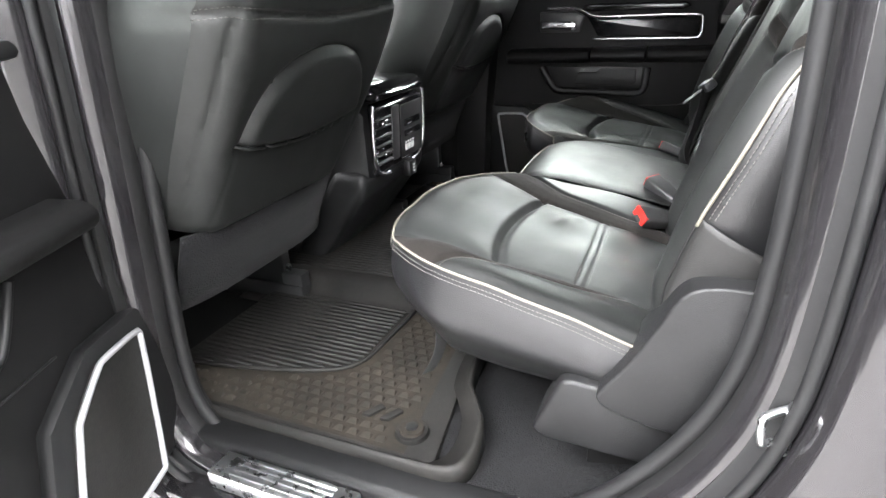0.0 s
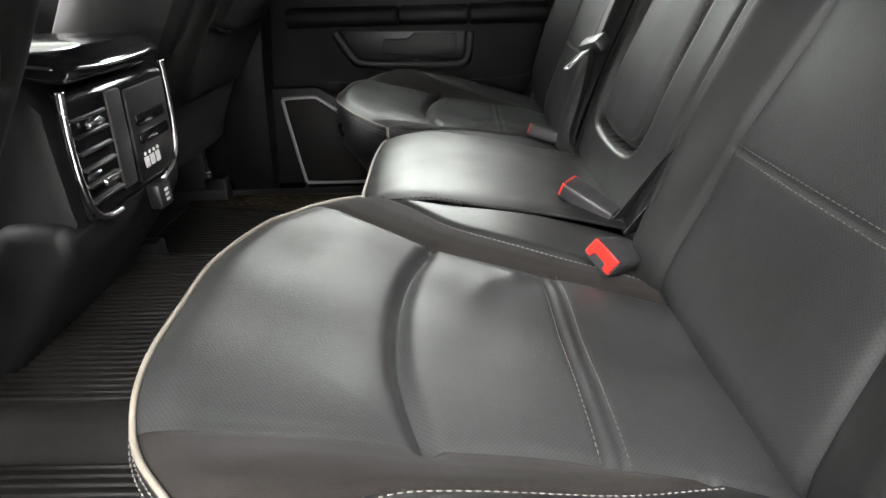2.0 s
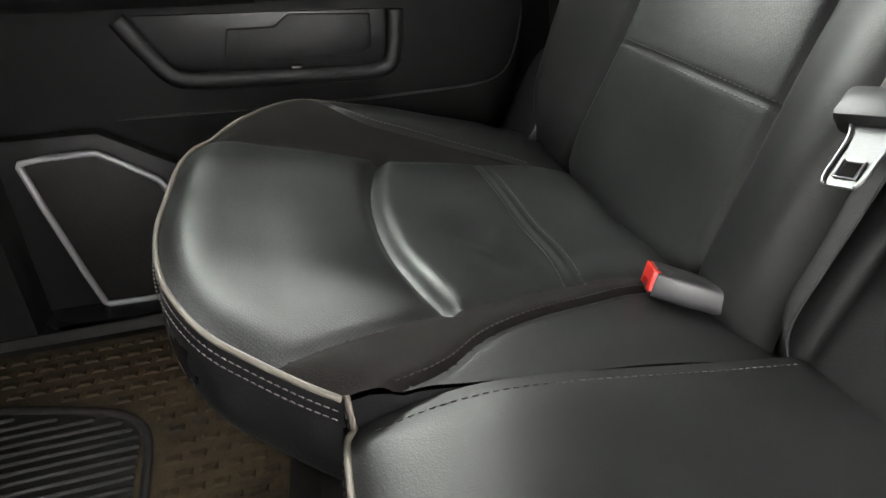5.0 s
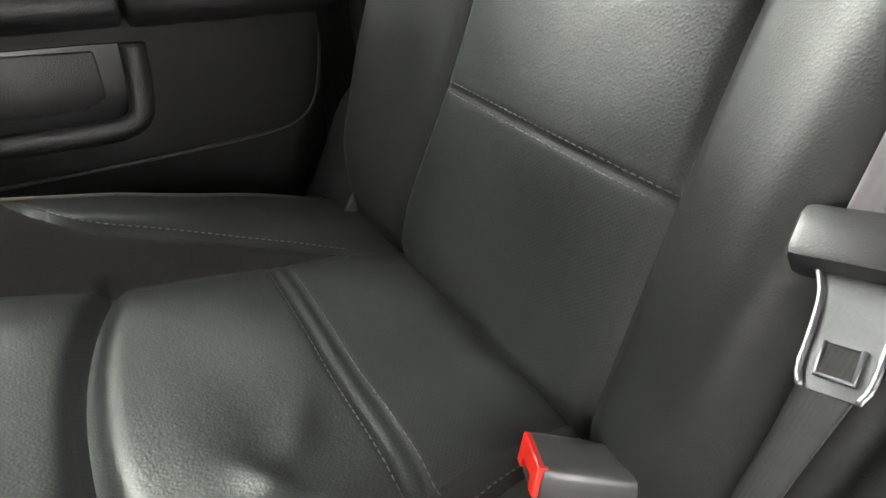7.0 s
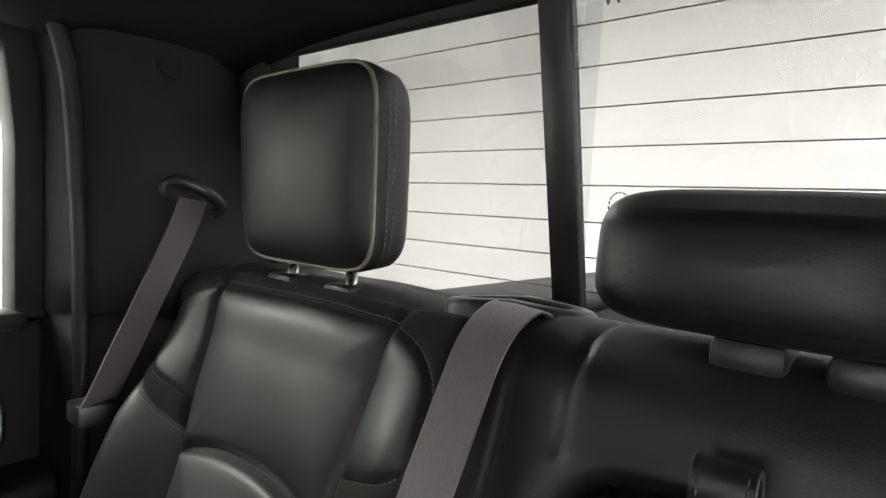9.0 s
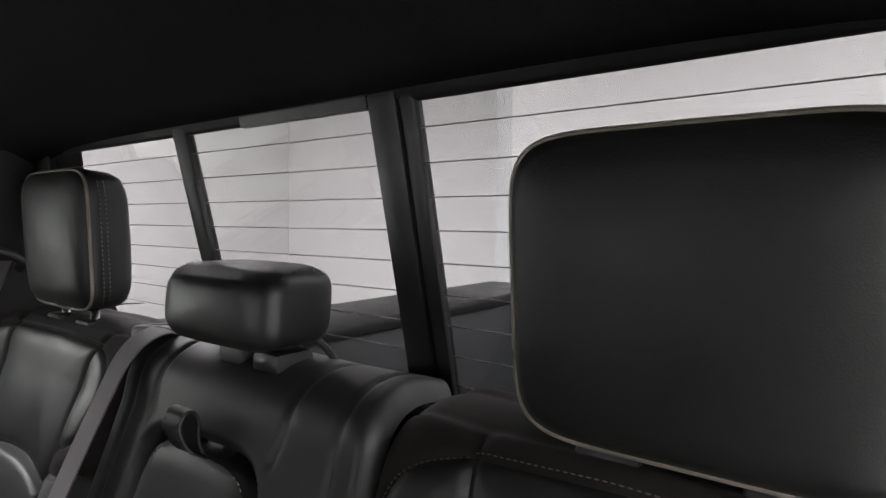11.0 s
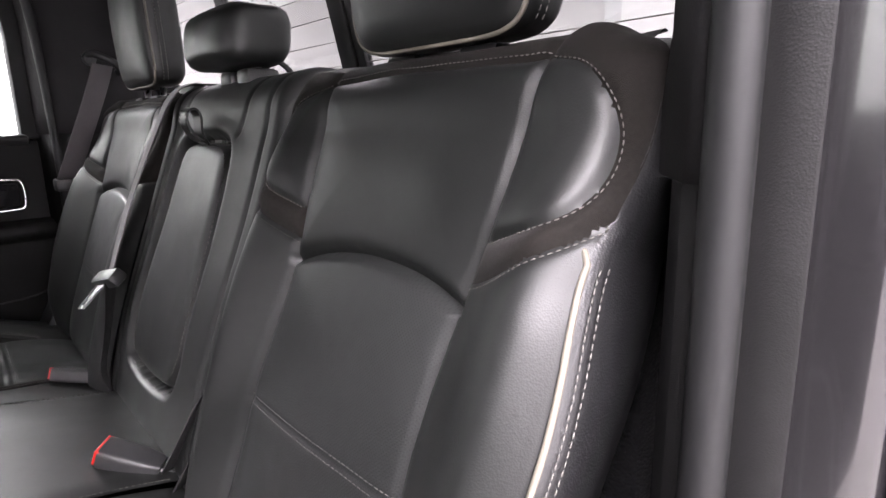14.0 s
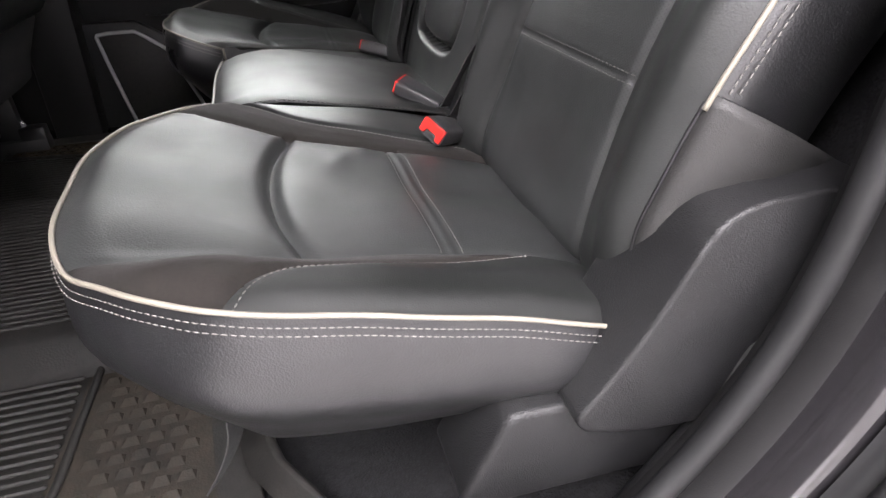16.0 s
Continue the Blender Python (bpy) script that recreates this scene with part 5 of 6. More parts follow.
    add("gloss_blade", prism_bm([(-0.33, 0.768), (-0.05, 0.764), (-0.02, 0.772), (-0.04, 0.784), (-0.30, 0.790), (-0.35, 0.786)], 1, 0.770, 0.785, 0.004), GLOSS)
    add("handle_cup", prism_bm([(-0.495, 0.705), (-0.36, 0.705), (-0.345, 0.755), (-0.38, 0.772), (-0.495, 0.772)], 1, 0.774, 0.785, 0.006), SMOOTH_PLASTIC)
    add("door_handle", prism_bm([(-0.488, 0.718), (-0.375, 0.714), (-0.368, 0.722), (-0.372, 0.738), (-0.488, 0.744)], 1, 0.760, 0.772, 0.005), CHROME, "satin chrome inner handle")
    # lower pocket with its lip
    add("pocket_recess", prism_bm([(-0.435, 0.520), (-0.165, 0.515), (-0.150, 0.530), (-0.145, 0.590), (-0.47, 0.596)], 1, 0.779, 0.784, 0.002), SMOOTH_PLASTIC, "dark recessed map pocket")
    lip = chaikin([(-0.485, 0.772, 0.594), (-0.465, 0.770, 0.560), (-0.440, 0.768, 0.524), (-0.424, 0.768, 0.515), (-0.30, 0.768, 0.511), (-0.18, 0.768, 0.507), (-0.150, 0.768, 0.512), (-0.140, 0.769, 0.530), (-0.136, 0.772, 0.590)], 2)
    addt("pocket_lip", lip, 0.012, PLASTIC, "moulded pocket lip", sides=10, flat=0.6, up=(0, 1, 0))
    add("pocket_liner", prism_bm([(-0.37, 0.535), (-0.19, 0.530), (-0.17, 0.540), (-0.17, 0.585), (-0.28, 0.590), (-0.30, 0.575), (-0.36, 0.575)], 1, 0.774, 0.780, 0.003), PLASTIC)
    add("latch_bump", box_bm((-0.285, 0.766, 0.518), (-0.270, 0.776, 0.525), 0.002), SMOOTH_PLASTIC)
    crease = chaikin([(-0.52, 0.781, 0.468), (-0.25, 0.781, 0.464), (-0.02, 0.781, 0.470), (0.030, 0.781, 0.482), (0.050, 0.781, 0.51), (0.060, 0.781, 0.59)], 2)
    addt("panel_crease", crease, 0.0018, SMOOTH_PLASTIC, sides=6, up=(0, 1, 0))
    # speaker with its chrome outline
    sp = [(-0.600, 0.194), (-0.608, 0.202), (-0.643, 0.425), (-0.638, 0.434), (-0.556, 0.437), (-0.546, 0.434), (-0.487, 0.390), (-0.482, 0.382), (-0.415, 0.205), (-0.422, 0.194)]
    box_ = add("speaker_box", prism_bm([(-0.70, 0.19), (-0.70, 0.46), (-0.545, 0.46), (-0.45, 0.40), (-0.38, 0.19)], 1, 0.760, 0.785, 0.008), PLASTIC)
    add("speaker_grille", prism_bm(sp, 1, 0.754, 0.764, 0.002), RUBBER, "black speaker grille", parent=box_)
    addt("speaker_frame", [(x, 0.7515, z) for x, z in chaikin(sp, 1, closed=True)], 0.0046, SILVER_PAINT, "satin chrome speaker outline", sides=10, closed=True, up=(0, 1, 0))
    return d


door(Matrix(), "closed rear door with black trim, chrome frame and speaker", "door_1")
swing = Matrix.Translation((-0.775, -0.755, -0.02)) @ Matrix.Rotation(radians(-71), 4, "Z") @ Matrix.Diagonal((1, -1, 1, 1)) @ Matrix.Translation((0.70, -0.815, 0))
door(swing, "open rear door with black trim and chrome speaker outline", "door_2")
for s in (-1, 1):
    fd = thing("front_door", "closed front door with dark trim", "door", "front doors", kind="structure")
    part("panel", box_bm((-1.75, min(s * 0.79, s * 0.85), 0.16), (-0.80, max(s * 0.79, s * 0.85), 0.84), 0.01), TRIM, fd)
    bm = bmesh.new()
    bm.faces.new([bm.verts.new((x, s * 0.82, z)) for x, z in ((-1.7, 0.84), (-0.82, 0.84), (-0.80, 1.19), (-1.35, 1.2))])
    g = part("pane", bm, GLASS, fd, smooth=False)
    g.visible_shadow = False
    ex = 0.05 if s > 0 else 0.0
    part("pillar", prism_bm([(-0.80, 0.16), (-0.735 + ex, 0.16), (-0.715 + ex, 0.50), (-0.66 + ex, 1.0), (-0.64 + ex, 1.20), (-0.76, 1.20)], 1, min(s * 0.70, s * 0.80), max(s * 0.70, s * 0.80), 0.012), TRIM, body, "black pillar trim")


# ---- front seats ----
def front_seat(c, fwd):
    """A reclined front seat about y = c, moved forward by fwd."""
    fs = thing("front_seat", "black leather front seat seen from behind with a map pocket", "front seat", "front seats")
    prof = [(-0.662, 0.505), (-0.650, 0.53), (-0.605, 0.61), (-0.568, 0.67), (-0.528, 0.74), (-0.488, 0.82), (-0.456, 0.90), (-0.436, 0.98), (-0.444, 1.04), (-0.50, 1.075), (-0.58, 1.07)]
    prof = [(x - fwd, z) for x, z in prof]
    q = Quilt(prof, 1, [], puff=0.004, puff_w=0.03)
    q.face = -1
    hm = q.h[-1]
    v0, v1 = c - 0.243, c + 0.243

    def hzf(qq, z):
        top = int(np.argmax(qq.profile[:, 1]))
        return np.interp(z, qq.profile[:top, 1], qq.h[:top])
    POCK = on(q, [(c - 0.165, 0.655), (c - 0.155, 0.70), (c - 0.125, 0.745), (c - 0.07, 0.773), (c, 0.782), (c + 0.07, 0.773), (c + 0.125, 0.745), (c + 0.155, 0.70), (c + 0.165, 0.655)], hzf)
    PB = on(q, [(c - 0.168, 0.655), (c - 0.08, 0.640), (c, 0.634), (c + 0.08, 0.640), (c + 0.168, 0.655)], hzf)
    LS = [on(q, [(c + k * 0.168, 0.655), (c + k * 0.175, 0.58), (c + k * 0.178, 0.51)], hzf) for k in (-1, 1)]
    SL = on(q, [(v0 + 0.030, 0.51), (v0 + 0.022, 0.65), (v0 + 0.030, 0.80), (v0 + 0.040, 0.84)], hzf)
    SR = on(q, [(v1 - 0.030, 0.51), (v1 - 0.022, 0.65), (v1 - 0.030, 0.80), (v1 - 0.040, 0.84)], hzf)
    TS = on(q, [(v0, 0.815), (v0 + 0.04, 0.836), (c - 0.10, 0.828), (c, 0.822), (c + 0.10, 0.828), (v1 - 0.04, 0.836), (v1, 0.815)], hzf)
    POCK, PB, SL, SR = (chaikin(l, 2) for l in (POCK, PB, SL, SR))
    q.seams = [(POCK, 0.004, 0.004), (PB, 0.008, 0.007), (SL, 0.003, 0.004), (SR, 0.003, 0.004), (TS, 0.005, 0.005)]
    q.fine = LS
    edge = [(v0 + 0.030, 0.0), (v0 + 0.010, 0.08), (v0, 0.18), (v0, 0.32), (v0 + 0.012, 0.42), (v0 + 0.05, hm - 0.10), (v0 + 0.085, hm)]
    edge2 = [(2 * c - v, h) for v, h in edge][::-1]
    ring = np.vstack([chaikin(edge, 1), chaikin(edge2, 1)])

    def bulge(v, h):
        p = np.stack([v, h], 1)
        e = np.minimum(nearest(p, chaikin(edge, 1))[0], nearest(p, chaikin(edge2, 1))[0])
        b = -0.050 * np.clip(1 - e / 0.065, 0, 1) ** 2
        b = b + 0.009 * inside(p, np.vstack([POCK, PB[::-1]])) * sstep(0, 0.02, nearest(p, POCK)[0])
        return b - 0.012 * np.clip(1 - h / 0.03, 0, 1) ** 2
    q.bulge = bulge
    pk = np.vstack([POCK, PB[::-1]])
    q.build(fs, [("map_pocket", pk, LEATHER, "leather map pocket"), ("back_cover", None, LEATHER, "black leather back cover")], ring, 0.0045)
    tube("pocket_hem", q.line(PB, 0.006, 0.004), 0.0035, LEATHER, fs, sides=6)
    for k in (-0.006, 0.006):
        stitches("seam_stitching", q.line(TS + np.array([0, k]), 0.004, 0.0006), DARK_THREAD, fs, 0.004, 0.0025, 0.0006)
    # bolster flanks running forward, and the front face between them
    fronts = []
    for e in (edge, edge2):
        b = q.pos(resample(chaikin(e, 1), 0.012))
        rows = []
        sg = 1 if b[0, 1] > c else -1
        for dx, dy in ((0.0, 0.0), (-0.05, 0.014), (-0.12, 0.022), (-0.18, 0.012), (-0.21, -0.03)):
            r = b.copy()
            r[:, 0] += dx
            r[:, 1] += sg * dy
            rows.append(r)
        loft("bolster_side", rows, LEATHER, fs)
        fronts.append(rows[-1] if b[0, 2] < b[-1, 2] else rows[-1][::-1])
    loft("front_pad", [fronts[0] * (1 - k) + fronts[1] * k + np.array([0.04 * math.sin(math.pi * k), 0, 0]) for k in np.linspace(0, 1, 14)], LEATHER, fs)
    # skirt below, cushion box and rails
    skirt = [np.stack([np.full(24, x - fwd) + 0.02 * (np.linspace(-1, 1, 24) ** 4) * -1, np.linspace(c - 0.205 - i, c + 0.205 + i, 24), np.full(24, z)], 1) for x, z, i in ((-0.722, 0.372, 0.0), (-0.712, 0.41, 0.002), (-0.690, 0.46, 0.006), (-0.664, 0.515, 0.008))]
    solid(loft("lower_skirt", skirt, CARPET, fs, "dark fabric lower skirt"), 0.006)
    part("cushion_base", box_bm((-1.28 - fwd, c - 0.24, 0.36), (-0.745 - fwd, c + 0.24, 0.50), 0.04), LEATHER, fs)
    for y in (c - 0.20, c + 0.20):
        part("rail", box_bm((-1.2, y - 0.022, 0.165), (-0.80, y + 0.022, 0.215), 0.006), SMOOTH_PLASTIC, fs)
        part("rail_foot", box_bm((-0.86, y - 0.018, 0.16), (-0.80, y + 0.018, 0.245), 0.006), SMOOTH_PLASTIC, fs, "black rail end cover")
        part("rail_bolt", box_bm((-0.858, y - 0.006, 0.243), (-0.842, y + 0.006, 0.262), 0.003), STEEL, fs, "bright steel bolt")
        part("riser", box_bm((-1.15, y - 0.014, 0.21), (-0.85, y + 0.014, 0.37), 0.004), SMOOTH_PLASTIC, fs)
    pillow("headrest", c - 0.13, c + 0.13, 1.085, 1.225, -0.60 - fwd, -0.50 - fwd, 4.5, LEATHER, fs, 0.0)
    return fs


front_seat(-0.472, 0.0)
front_seat(0.472, 0.045)

# ---- centre console with rear vents ----
con = thing("centre_console", "black centre console with rear air vents and chrome edges", "console", kind="")
part("body", prism_bm([(-0.690, 0.400), (-0.662, 0.46), (-0.662, 0.60), (-0.690, 0.645), (-1.50, 0.66), (-1.50, 0.16), (-0.92, 0.16)], 1, -0.150, 0.150, 0.02), PLASTIC, con)
part("shell", prism_bm([(-0.860, 0.180), (-0.666, 0.42), (-0.668, 0.47), (-0.76, 0.47), (-0.95, 0.18)], 1, -0.165, 0.165, 0.03, 3), PLASTIC, con)
vent = part("vent_face", prism_bm([(-0.655, 0.455), (-0.645, 0.61), (-0.665, 0.625), (-0.675, 0.455)], 1, -0.128, 0.128, 0.008), GLOSS, con, "gloss black vent panel")
part("lid", prism_bm([(-0.640, 0.628), (-0.634, 0.640), (-0.660, 0.664), (-1.20, 0.672), (-1.20, 0.632)], 1, -0.120, 0.120, 0.008), GLOSS, con, "gloss black console lid")
tube("lid_chrome", chaikin([(-0.80, -0.123, 0.655), (-0.668, -0.123, 0.650), (-0.640, -0.112, 0.642), (-0.632, 0.0, 0.640), (-0.640, 0.112, 0.642), (-0.668, 0.123, 0.650), (-0.80, 0.123, 0.655)], 2), 0.0032, CHROME, con, "chrome lid edge")
for s in (-1, 1):
    tube("chrome_edge", chaikin([(-0.646, s * 0.130, 0.622), (-0.648, s * 0.136, 0.58), (-0.652, s * 0.134, 0.50), (-0.656, s * 0.118, 0.462), (-0.660, s * 0.085, 0.447), (-0.662, s * 0.05, 0.444)], 2), 0.0048, CHROME, con, "satin chrome edge", sides=10)
part("divider", prism_bm([(-0.650, 0.47), (-0.642, 0.606), (-0.652, 0.606), (-0.660, 0.47)], 1, -0.046, -0.008, 0.006), BUCKLE_GREY, con, "satin grey divider")
for k in range(6):
    z = 0.482 + 0.021 * k
    part("vane", box_bm((-0.657 + 0.02 * (z - 0.48), -0.124, z - 0.002), (-0.646 + 0.02 * (z - 0.48), -0.052, z + 0.002), 0.001, turn=Matrix.Rotation(radians(18), 4, "Y")), SMOOTH_PLASTIC, vent)
for z in (0.503, 0.577):
    part("vent_slider", box_bm((-0.644, -0.108, z - 0.005), (-0.634, -0.074, z + 0.005), 0.004), CHROME, vent)
part("switch_panel", prism_bm([(-0.650, 0.465), (-0.643, 0.600), (-0.652, 0.600), (-0.658, 0.465)], 1, 0.000, 0.118, 0.003), SMOOTH_PLASTIC, con)
for z0, z1 in ((0.545, 0.562), (0.519, 0.534)):
    part("slot", box_bm((-0.6475, 0.014, z0), (-0.6435, 0.104, z1), 0.003), GLOSS, con, "gloss black slot")
for k in range(3):
    part("printed_mark", box_bm((-0.6455, 0.010 + 0.017 * k, 0.484), (-0.6432, 0.022 + 0.017 * k, 0.500), 0.001), ICON, con, "small white printed symbol")
for k in range(4):
    part("printed_mark", box_bm((-0.6455, 0.013 + 0.013 * k, 0.502), (-0.6432, 0.018 + 0.013 * k, 0.507), 0.001), ICON, con)
part("socket", box_bm((-0.668, 0.030, 0.408), (-0.646, 0.072, 0.450), 0.006), SMOOTH_PLASTIC, con, "black power socket cover")
for k in range(3):
    part("printed_mark", box_bm((-0.6465, 0.046, 0.418 + 0.008 * k), (-0.6452, 0.057, 0.4225 + 0.008 * k), 0.0), ICON, con)

# ---- floor: carpet, mats, trays ----
tunnel = thing("floor_tray", "black moulded rubber floor tray over the tunnel", "floor tray")
trows = []
for y, z in ((-0.32, 0.176), (-0.285, 0.180), (-0.262, 0.196), (-0.245, 0.224), (-0.225, 0.234), (-0.10, 0.236), (0.0, 0.237), (0.10, 0.236), (0.225, 0.234), (0.245, 0.224), (0.262, 0.196), (0.285, 0.180), (0.32, 0.176)):
    xs = np.linspace(-0.98, -0.33, 40)
    trows.append(np.stack([xs, np.full(40, y), z + 0.002 * np.sin(xs * 9)], 1))
solid(loft("tray", trows, RUBBER, tunnel), 0.005)
for k in range(33):
    y = -0.214 + 0.0131 * k
    part("rib", box_bm((-0.95, y, 0.230), (-0.524, y + 0.0065, 0.2405), 0.002, 1), RUBBER, tunnel)
tube("bead", [(-0.512, -0.222, 0.237), (-0.512, -0.10, 0.239), (-0.512, 0.10, 0.239), (-0.510, 0.222, 0.237)], 0.006, RUBBER, tunnel, sides=8)
for k in range(3):
    y = 0.200 - 0.036 * k
    part("rib", box_bm((-0.490, y - 0.006, 0.230), (-0.405 - 0.012 * k, y + 0.006, 0.241), 0.003, 1), RUBBER, tunnel)
# the cup holder: a rounded block with an open well
cup = np.array([-0.353, 0.076])
block = chaikin([(-0.436, -0.10), (-0.436, 0.080), (-0.392, 0.126), (-0.24, 0.126), (-0.24, -0.10)], 2, closed=True) - cup
turn_ = np.arctan2(block[:, 1], block[:, 0])
order = np.argsort(turn_)
ang = np.linspace(-math.pi, math.pi, 72, endpoint=False)
reach = np.interp(ang, turn_[order], np.hypot(block[order, 0], block[order, 1]), period=2 * math.pi)
unit = np.stack([np.cos(ang), np.sin(ang)], 1)


def cup_row(radius, z):
    return np.column_stack([cup + unit * np.reshape(radius, (-1, 1)), np.full(72, z)])


loft("cup_holder_block", [cup_row(r, z) for r, z in ((reach, 0.16), (reach, 0.262), (reach - 0.003, 0.270), (reach - 0.010, 0.275), (np.full(72, 0.045), 0.275))], PLASTIC, tunnel, "black plastic cup holder block", closed=True)
tube("cup_ring", cup_row(np.full(72, 0.042), 0.277), 0.0042, SMOOTH_PLASTIC, tunnel, closed=True)
loft("cup_well", [cup_row(np.full(72, r), z) for r, z in ((0.043, 0.276), (0.040, 0.268), (0.036, 0.200), (0.034, 0.192), (0.001, 0.192))], RUBBER, tunnel, "dark cup well", closed=True)


def floor_mat(s):
    """A moulded foot-well mat on side s with ribs, a raised dividing bead and stepped blocks."""
    # blocks and field: browner on the far mat than on the near one
    field_mat = DUSTY if s < 0 else BROWN_RUBBER
    mt = thing("floor_mat", "dusty black rubber floor mat with ribs and moulded blocks", "floor mat", "floor mats")
    y0, y1, x0, x1 = 0.235, 0.690, -0.90, -0.335
    base = prism_bm([(x0, s * y0), (x1 - 0.06, s * y0), (x1, s * (y0 + 0.08)), (x1 + 0.06, s * y1), (x0, s * y1)], 2, 0.170, 0.186, 0.004)
    part("base", base, RUBBER, mt)
    # tray rim with its outer lip
    rim = chaikin([(x0, s * (y1 + 0.008), 0.19), (-0.60, s * (y1 + 0.010), 0.192), (x1 + 0.02, s * (y1 + 0.010), 0.196), (x1 + 0.095, s * (y1 + 0.01), 0.20), (x1 + 0.115, s * (y1 - 0.02), 0.205), (x1 + 0.110, s * (y1 - 0.09), 0.212), (x1 + 0.085, s * (y1 - 0.13), 0.215), (x1 + 0.04, s * (y1 - 0.20), 0.214), (x1 + 0.03, s * y0, 0.21)], 2)
    rows = []
    cen = np.array([-0.6, s * 0.45, 0])
    for f, dz in ((0.90, -0.018), (0.97, -0.010), (0.99, 0.004), (1.0, 0.006), (1.01, 0.002), (1.012, -0.03)):
        r = rim.copy()
        r[:, :2] = cen[:2] + (r[:, :2] - cen[:2]) * f
        r[:, 2] += dz
        rows.append(r)
    solid(loft("tray_rim", rows, RUBBER, mt, "smooth black rubber rim"), 0.003)
    # bead between ribbed and blocked fields
    bead = chaikin([(-0.505, s * 0.24, 0.189), (-0.512, s * 0.40, 0.189), (-0.515, s * 0.475, 0.189), (-0.540, s * 0.515, 0.189), (-0.60, s * 0.540, 0.189), (-0.72, s * 0.575, 0.189), (-0.88, s * 0.60, 0.189)], 2)
    tube("bead", bead, 0.0055, RUBBER, mt, "raised dividing bead", sides=8, flat=0.8)
    def limit(x):
        return np.interp(x, [-0.88, -0.72, -0.60, -0.54, -0.52], [0.585, 0.56, 0.525, 0.50, 0.46])
    n = 0
    for k in range(24):
        y = 0.248 + 0.0142 * k
        xs = np.linspace(-0.89, -0.525, 120)
        ok = xs[limit(xs) > y]
        if len(ok) < 4:
            continue
        a, b = ok[0], ok[-1]
        lo = min(s * y, s * (y + 0.0075))
        part("rib", box_bm((a, lo, 0.184), (b, lo + 0.0075, 0.1905), 0.0025, 1), RUBBER, mt)
    blk = None
    for i in range(22):
        for j in range(20):
            x = -0.885 + 0.0265 * i + (0.013 if j % 2 else 0)
            y = 0.255 + 0.0225 * j
            if y > 0.668 or x > -0.375 + 0.1 * (y - 0.45) or (x < -0.495 and y < limit(x) + 0.035):
                continue
            if math.hypot(x + 0.345, y - 0.625) < 0.045:
                continue
            bm = bmesh.new()
            z = 0.1855
            vv = [bm.verts.new(c) for c in ((x - 0.011, s * (y + 0.007), z), (x + 0.011, s * (y + 0.007), z), (x + 0.006, s * (y - 0.006), z + 0.0045), (x - 0.004, s * (y - 0.006), z + 0.0045), (x - 0.011, s * (y - 0.007), z), (x + 0.011, s * (y - 0.007), z))]
            bm.faces.new((vv[0], vv[1], vv[2], vv[3]))
            bm.faces.new((vv[0], vv[3], vv[4]))
            bm.faces.new((vv[1], vv[5], vv[2]))
            bm.faces.new((vv[3], vv[2], vv[5], vv[4]))
            part("block", bm, field_mat, mt, smooth=False)
    part("field", prism_bm([(-0.515, s * 0.24), (-0.375, s * 0.24), (-0.35, s * 0.50), (-0.33, s * 0.675), (-0.88, s * 0.675), (-0.88, s * 0.605), (-0.60, s * 0.55), (-0.53, s * 0.50)], 2, 0.1835, 0.1862, 0.0), field_mat, mt, "dusty brownish rubber field")
    for r, z, mt2 in ((0.030, 0.192, RUBBER), (0.022, 0.197, field_mat), (0.011, 0.200, SMOOTH_PLASTIC)):
        bm = bmesh.new()
        bmesh.ops.create_cone(bm, cap_ends=True, segments=32, radius1=r, radius2=r * 0.9, depth=0.012)
        bm.transform(Matrix.Translation((-0.338, s * 0.628, z - 0.004)))
        part("retainer_button", bm, mt2, mt, "round mat retainer")
    # raised emblem-like wedges
    for k in range(2):
        bm = prism_bm([(-0.440 + 0.035 * k, 0.0), (-0.424 + 0.035 * k, 0.0), (-0.408 + 0.035 * k, 0.030), (-0.420 + 0.035 * k, 0.034)], 2, 0.186, 0.193, 0.002)
        bm.transform(Matrix.Translation((0, s * 0.585 - (0.034 if s < 0 else 0), 0)))
        part("raised_mark", bm, RUBBER, mt)
    return mt


floor_mat(-1)
floor_mat(1)
carp = thing("carpet", "dark grey cut-pile carpet under the rear bench", "carpet", kind="structure")
xs = np.linspace(-0.38, 0.32, 50)
rows = [np.stack([xs, np.full(50, y), 0.172 + 0.05 * sstep(-0.25, 0.15, xs) + 0.003 * np.sin(xs * 40 + y * 31)], 1) for y in np.linspace(-0.69, 0.70, 60)]
loft("pile", rows, CARPET, carp)
part("sill_trim", prism_bm([(-0.70, -0.752), (-0.22, -0.752), (-0.10, -0.735), (-0.06, -0.715), (-0.06, -0.690), (-0.14, -0.685), (-0.30, -0.690), (-0.70, -0.690)], 2, 0.140, 0.184, 0.012, 3), PLASTIC, carp, "black plastic sill trim")
part("wheel_arch_trim", prism_bm([(-0.09, 0.18), (-0.05, 0.205), (0.01, 0.25), (0.07, 0.34), (0.10, 0.43), (0.16, 0.43), (0.16, 0.18)], 1, -0.700, -0.672, 0.012, 3), PLASTIC, carp, "black plastic kick trim")
part("wheel_arch_trim", prism_bm([(-0.16, 0.18), (-0.10, 0.225), (-0.02, 0.275), (0.06, 0.36), (0.10, 0.45), (0.16, 0.45), (0.16, 0.18)], 1, 0.655, 0.715, 0.02, 3), PLASTIC, carp)
ps = thing("pull_strap", "black ribbed pull strap hanging under the seat cushion", "pull strap")
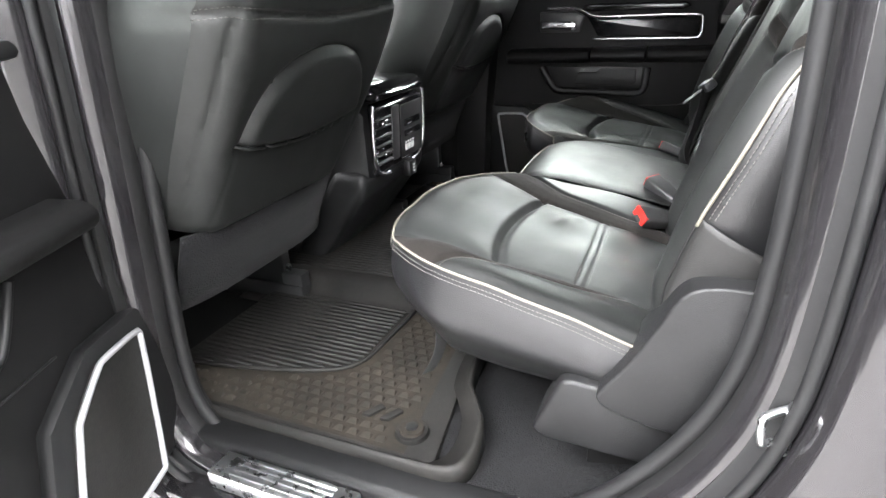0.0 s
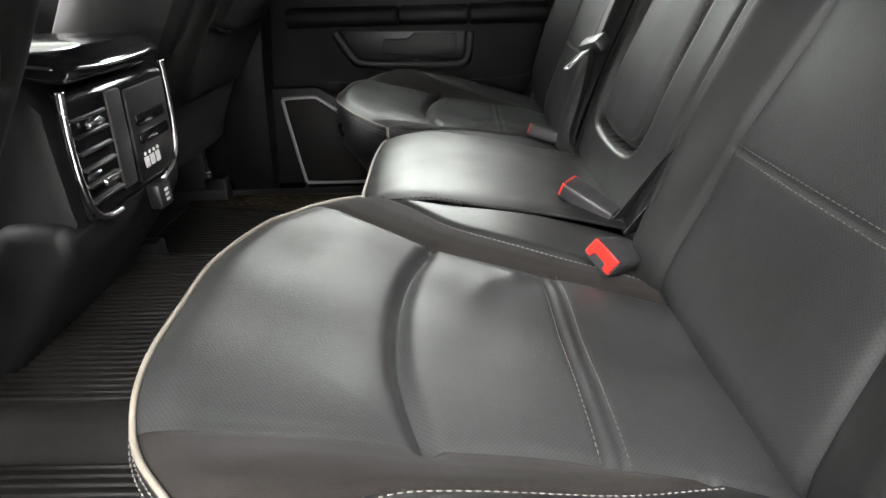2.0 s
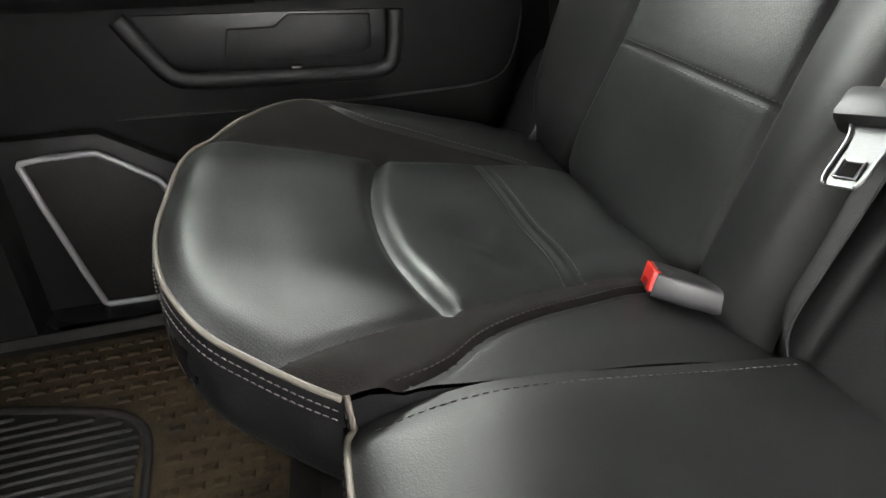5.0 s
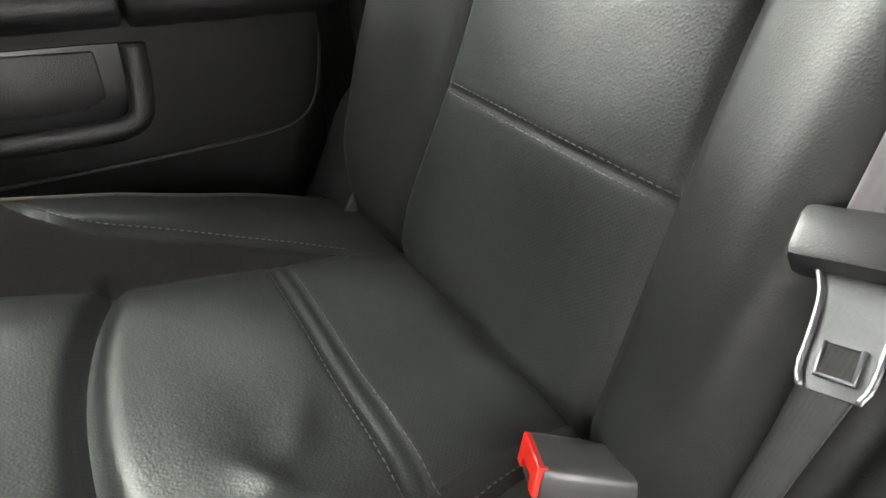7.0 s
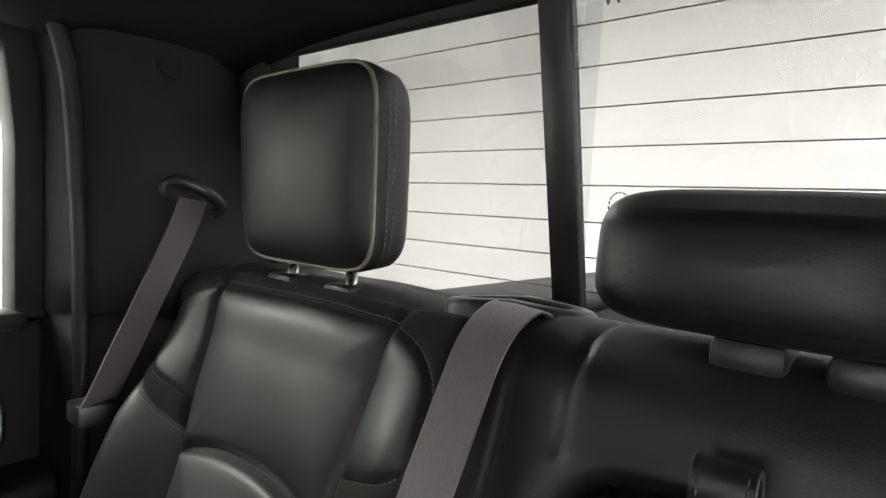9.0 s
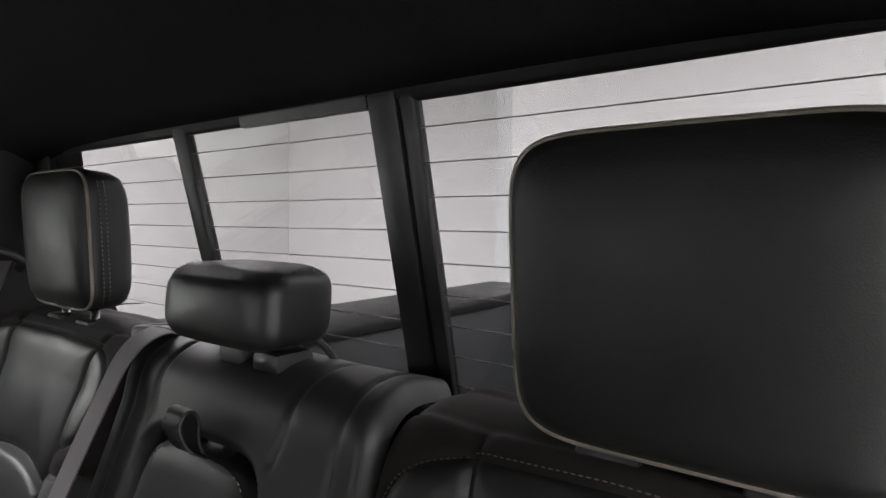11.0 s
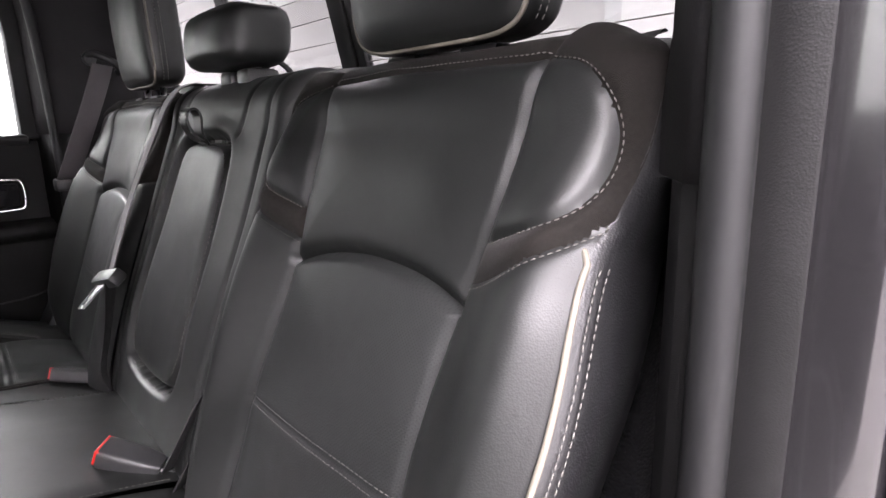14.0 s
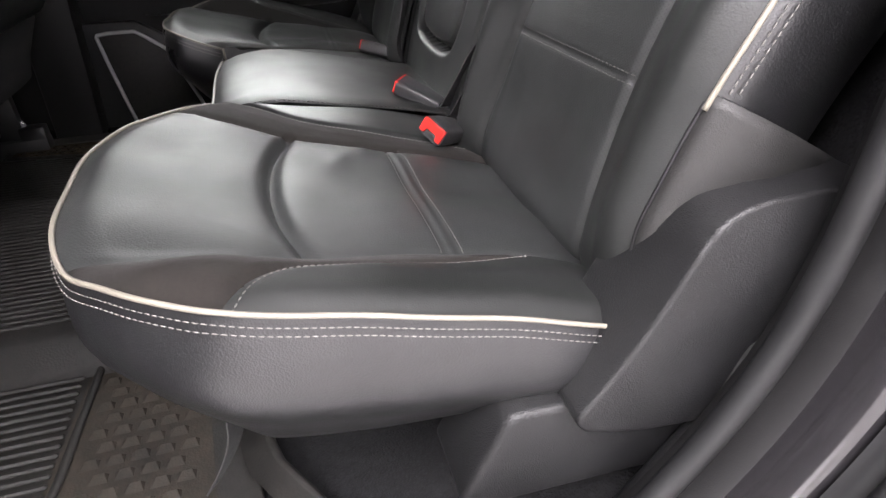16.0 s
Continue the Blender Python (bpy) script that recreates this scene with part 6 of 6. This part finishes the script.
strap("webbing", chaikin([(-0.292, -0.585, 0.375), (-0.296, -0.580, 0.34), (-0.312, -0.572, 0.30), (-0.330, -0.570, 0.27)], 2), 0.022, (0.55, 0.8, 0.0), BLACK_WEBBING, ps)

# ---- truck bed behind the cab ----
bed = thing("truck_bed", "black-lined pickup bed with ribbed tailgate", "truck bed", kind="structure")
BX = 2.15
part("bed_floor", box_bm((0.42, -0.76, 0.18), (BX, 0.84, 0.22), 0.0), BEDLINER, bed)
part("bed_side", box_bm((0.42, 0.62, 0.2), (BX + 0.04, 0.90, 0.76), 0.012), BEDLINER, bed)
part("bed_side", box_bm((0.42, -0.90, 0.2), (BX + 0.04, -0.62, 0.76), 0.012), BEDLINER, bed)
part("side_rail", box_bm((0.40, 0.605, 0.74), (BX + 0.05, 0.92, 0.785), 0.012), SMOOTH_PLASTIC, bed)
part("side_rail", box_bm((0.40, -0.92, 0.74), (BX + 0.05, -0.605, 0.785), 0.012), SMOOTH_PLASTIC, bed)
part("bed_front", box_bm((0.39, -0.80, 0.2), (0.43, 0.80, 0.72), 0.01), BEDLINER, bed)
tg = part("tailgate", box_bm((BX, -0.80, 0.2), (BX + 0.06, 0.80, 0.75), 0.01), BEDLINER, bed, "ribbed black-lined tailgate")
part("tailgate_cap", box_bm((BX - 0.02, -0.81, 0.735), (BX + 0.08, 0.81, 0.785), 0.014), SMOOTH_PLASTIC, bed)
for k in range(4):
    part("rib", prism_bm([(BX - 0.022, 0.545 + 0.048 * k), (BX - 0.022, 0.572 + 0.048 * k), (BX + 0.002, 0.582 + 0.048 * k), (BX + 0.002, 0.535 + 0.048 * k)], 1, -0.78, 0.78, 0.006), BEDLINER, tg)
for k in range(9):
    bm = bmesh.new()
    bmesh.ops.create_uvsphere(bm, u_segments=12, v_segments=6, radius=0.030)
    bm.transform(Matrix.Translation((BX, -0.62 + 0.155 * k, 0.475)) @ Matrix.Diagonal((0.35, 1, 0.6, 1)))
    part("boss", bm, BEDLINER, tg)
for k in range(6):
    bm = bmesh.new()
    bmesh.ops.create_uvsphere(bm, u_segments=8, v_segments=6, radius=0.008)
    bm.transform(Matrix.Translation((BX - 0.021, -0.60 + 0.24 * k, 0.755)))
    part("rivet", bm, STEEL, tg)

# ---- things on the hall wall ----
sgn = thing("wall_sign", "large dark grey lettering of a web address on the white wall", "sign")


def letters(text, y, z, size, material, parent):
    cu = bpy.data.curves.new("lettering", "FONT")
    cu.body, cu.size, cu.extrude = text, size, 0.004
    tmp = bpy.data.objects.new("tmp", cu)
    scene.collection.objects.link(tmp)
    dg = bpy.context.evaluated_depsgraph_get()
    me = bpy.data.meshes.new_from_object(tmp.evaluated_get(dg))
    bpy.data.objects.remove(tmp)
    me.materials.clear()
    ob = place_mesh("lettering", me, material, parent)
    ob.matrix_world = Matrix.Translation((HX1 - 0.006, y, z)) @ Matrix.Rotation(radians(-90), 4, "Z") @ Matrix.Rotation(radians(90), 4, "X")
    return ob


word = letters("www.", 2.98, 3.385, 0.42, SIGN, sgn)
co = [v.co.copy() for v in word.data.vertices]
wide, high = max(c.x for c in co), max(c.y for c in co)
for v in word.data.vertices:
    v.co.x *= 0.98 / wide
    v.co.y *= 0.19 / high
for k in range(8):
    y = 1.905 - 0.405 * k
    part("letter_block", box_bm((HX1 - 0.012, y - 0.34, 3.385), (HX1 - 0.002, y, 3.775), 0.0), SIGN, sgn, "plain dark grey block", smooth=False)
vb = thing("wall_box", "flat white cover plate on the hall wall", "wall box")
part("plate", box_bm((HX1 - 0.03, 1.50, 0.55), (HX1 - 0.001, 2.20, 0.98), 0.006), COLUMN, vb)
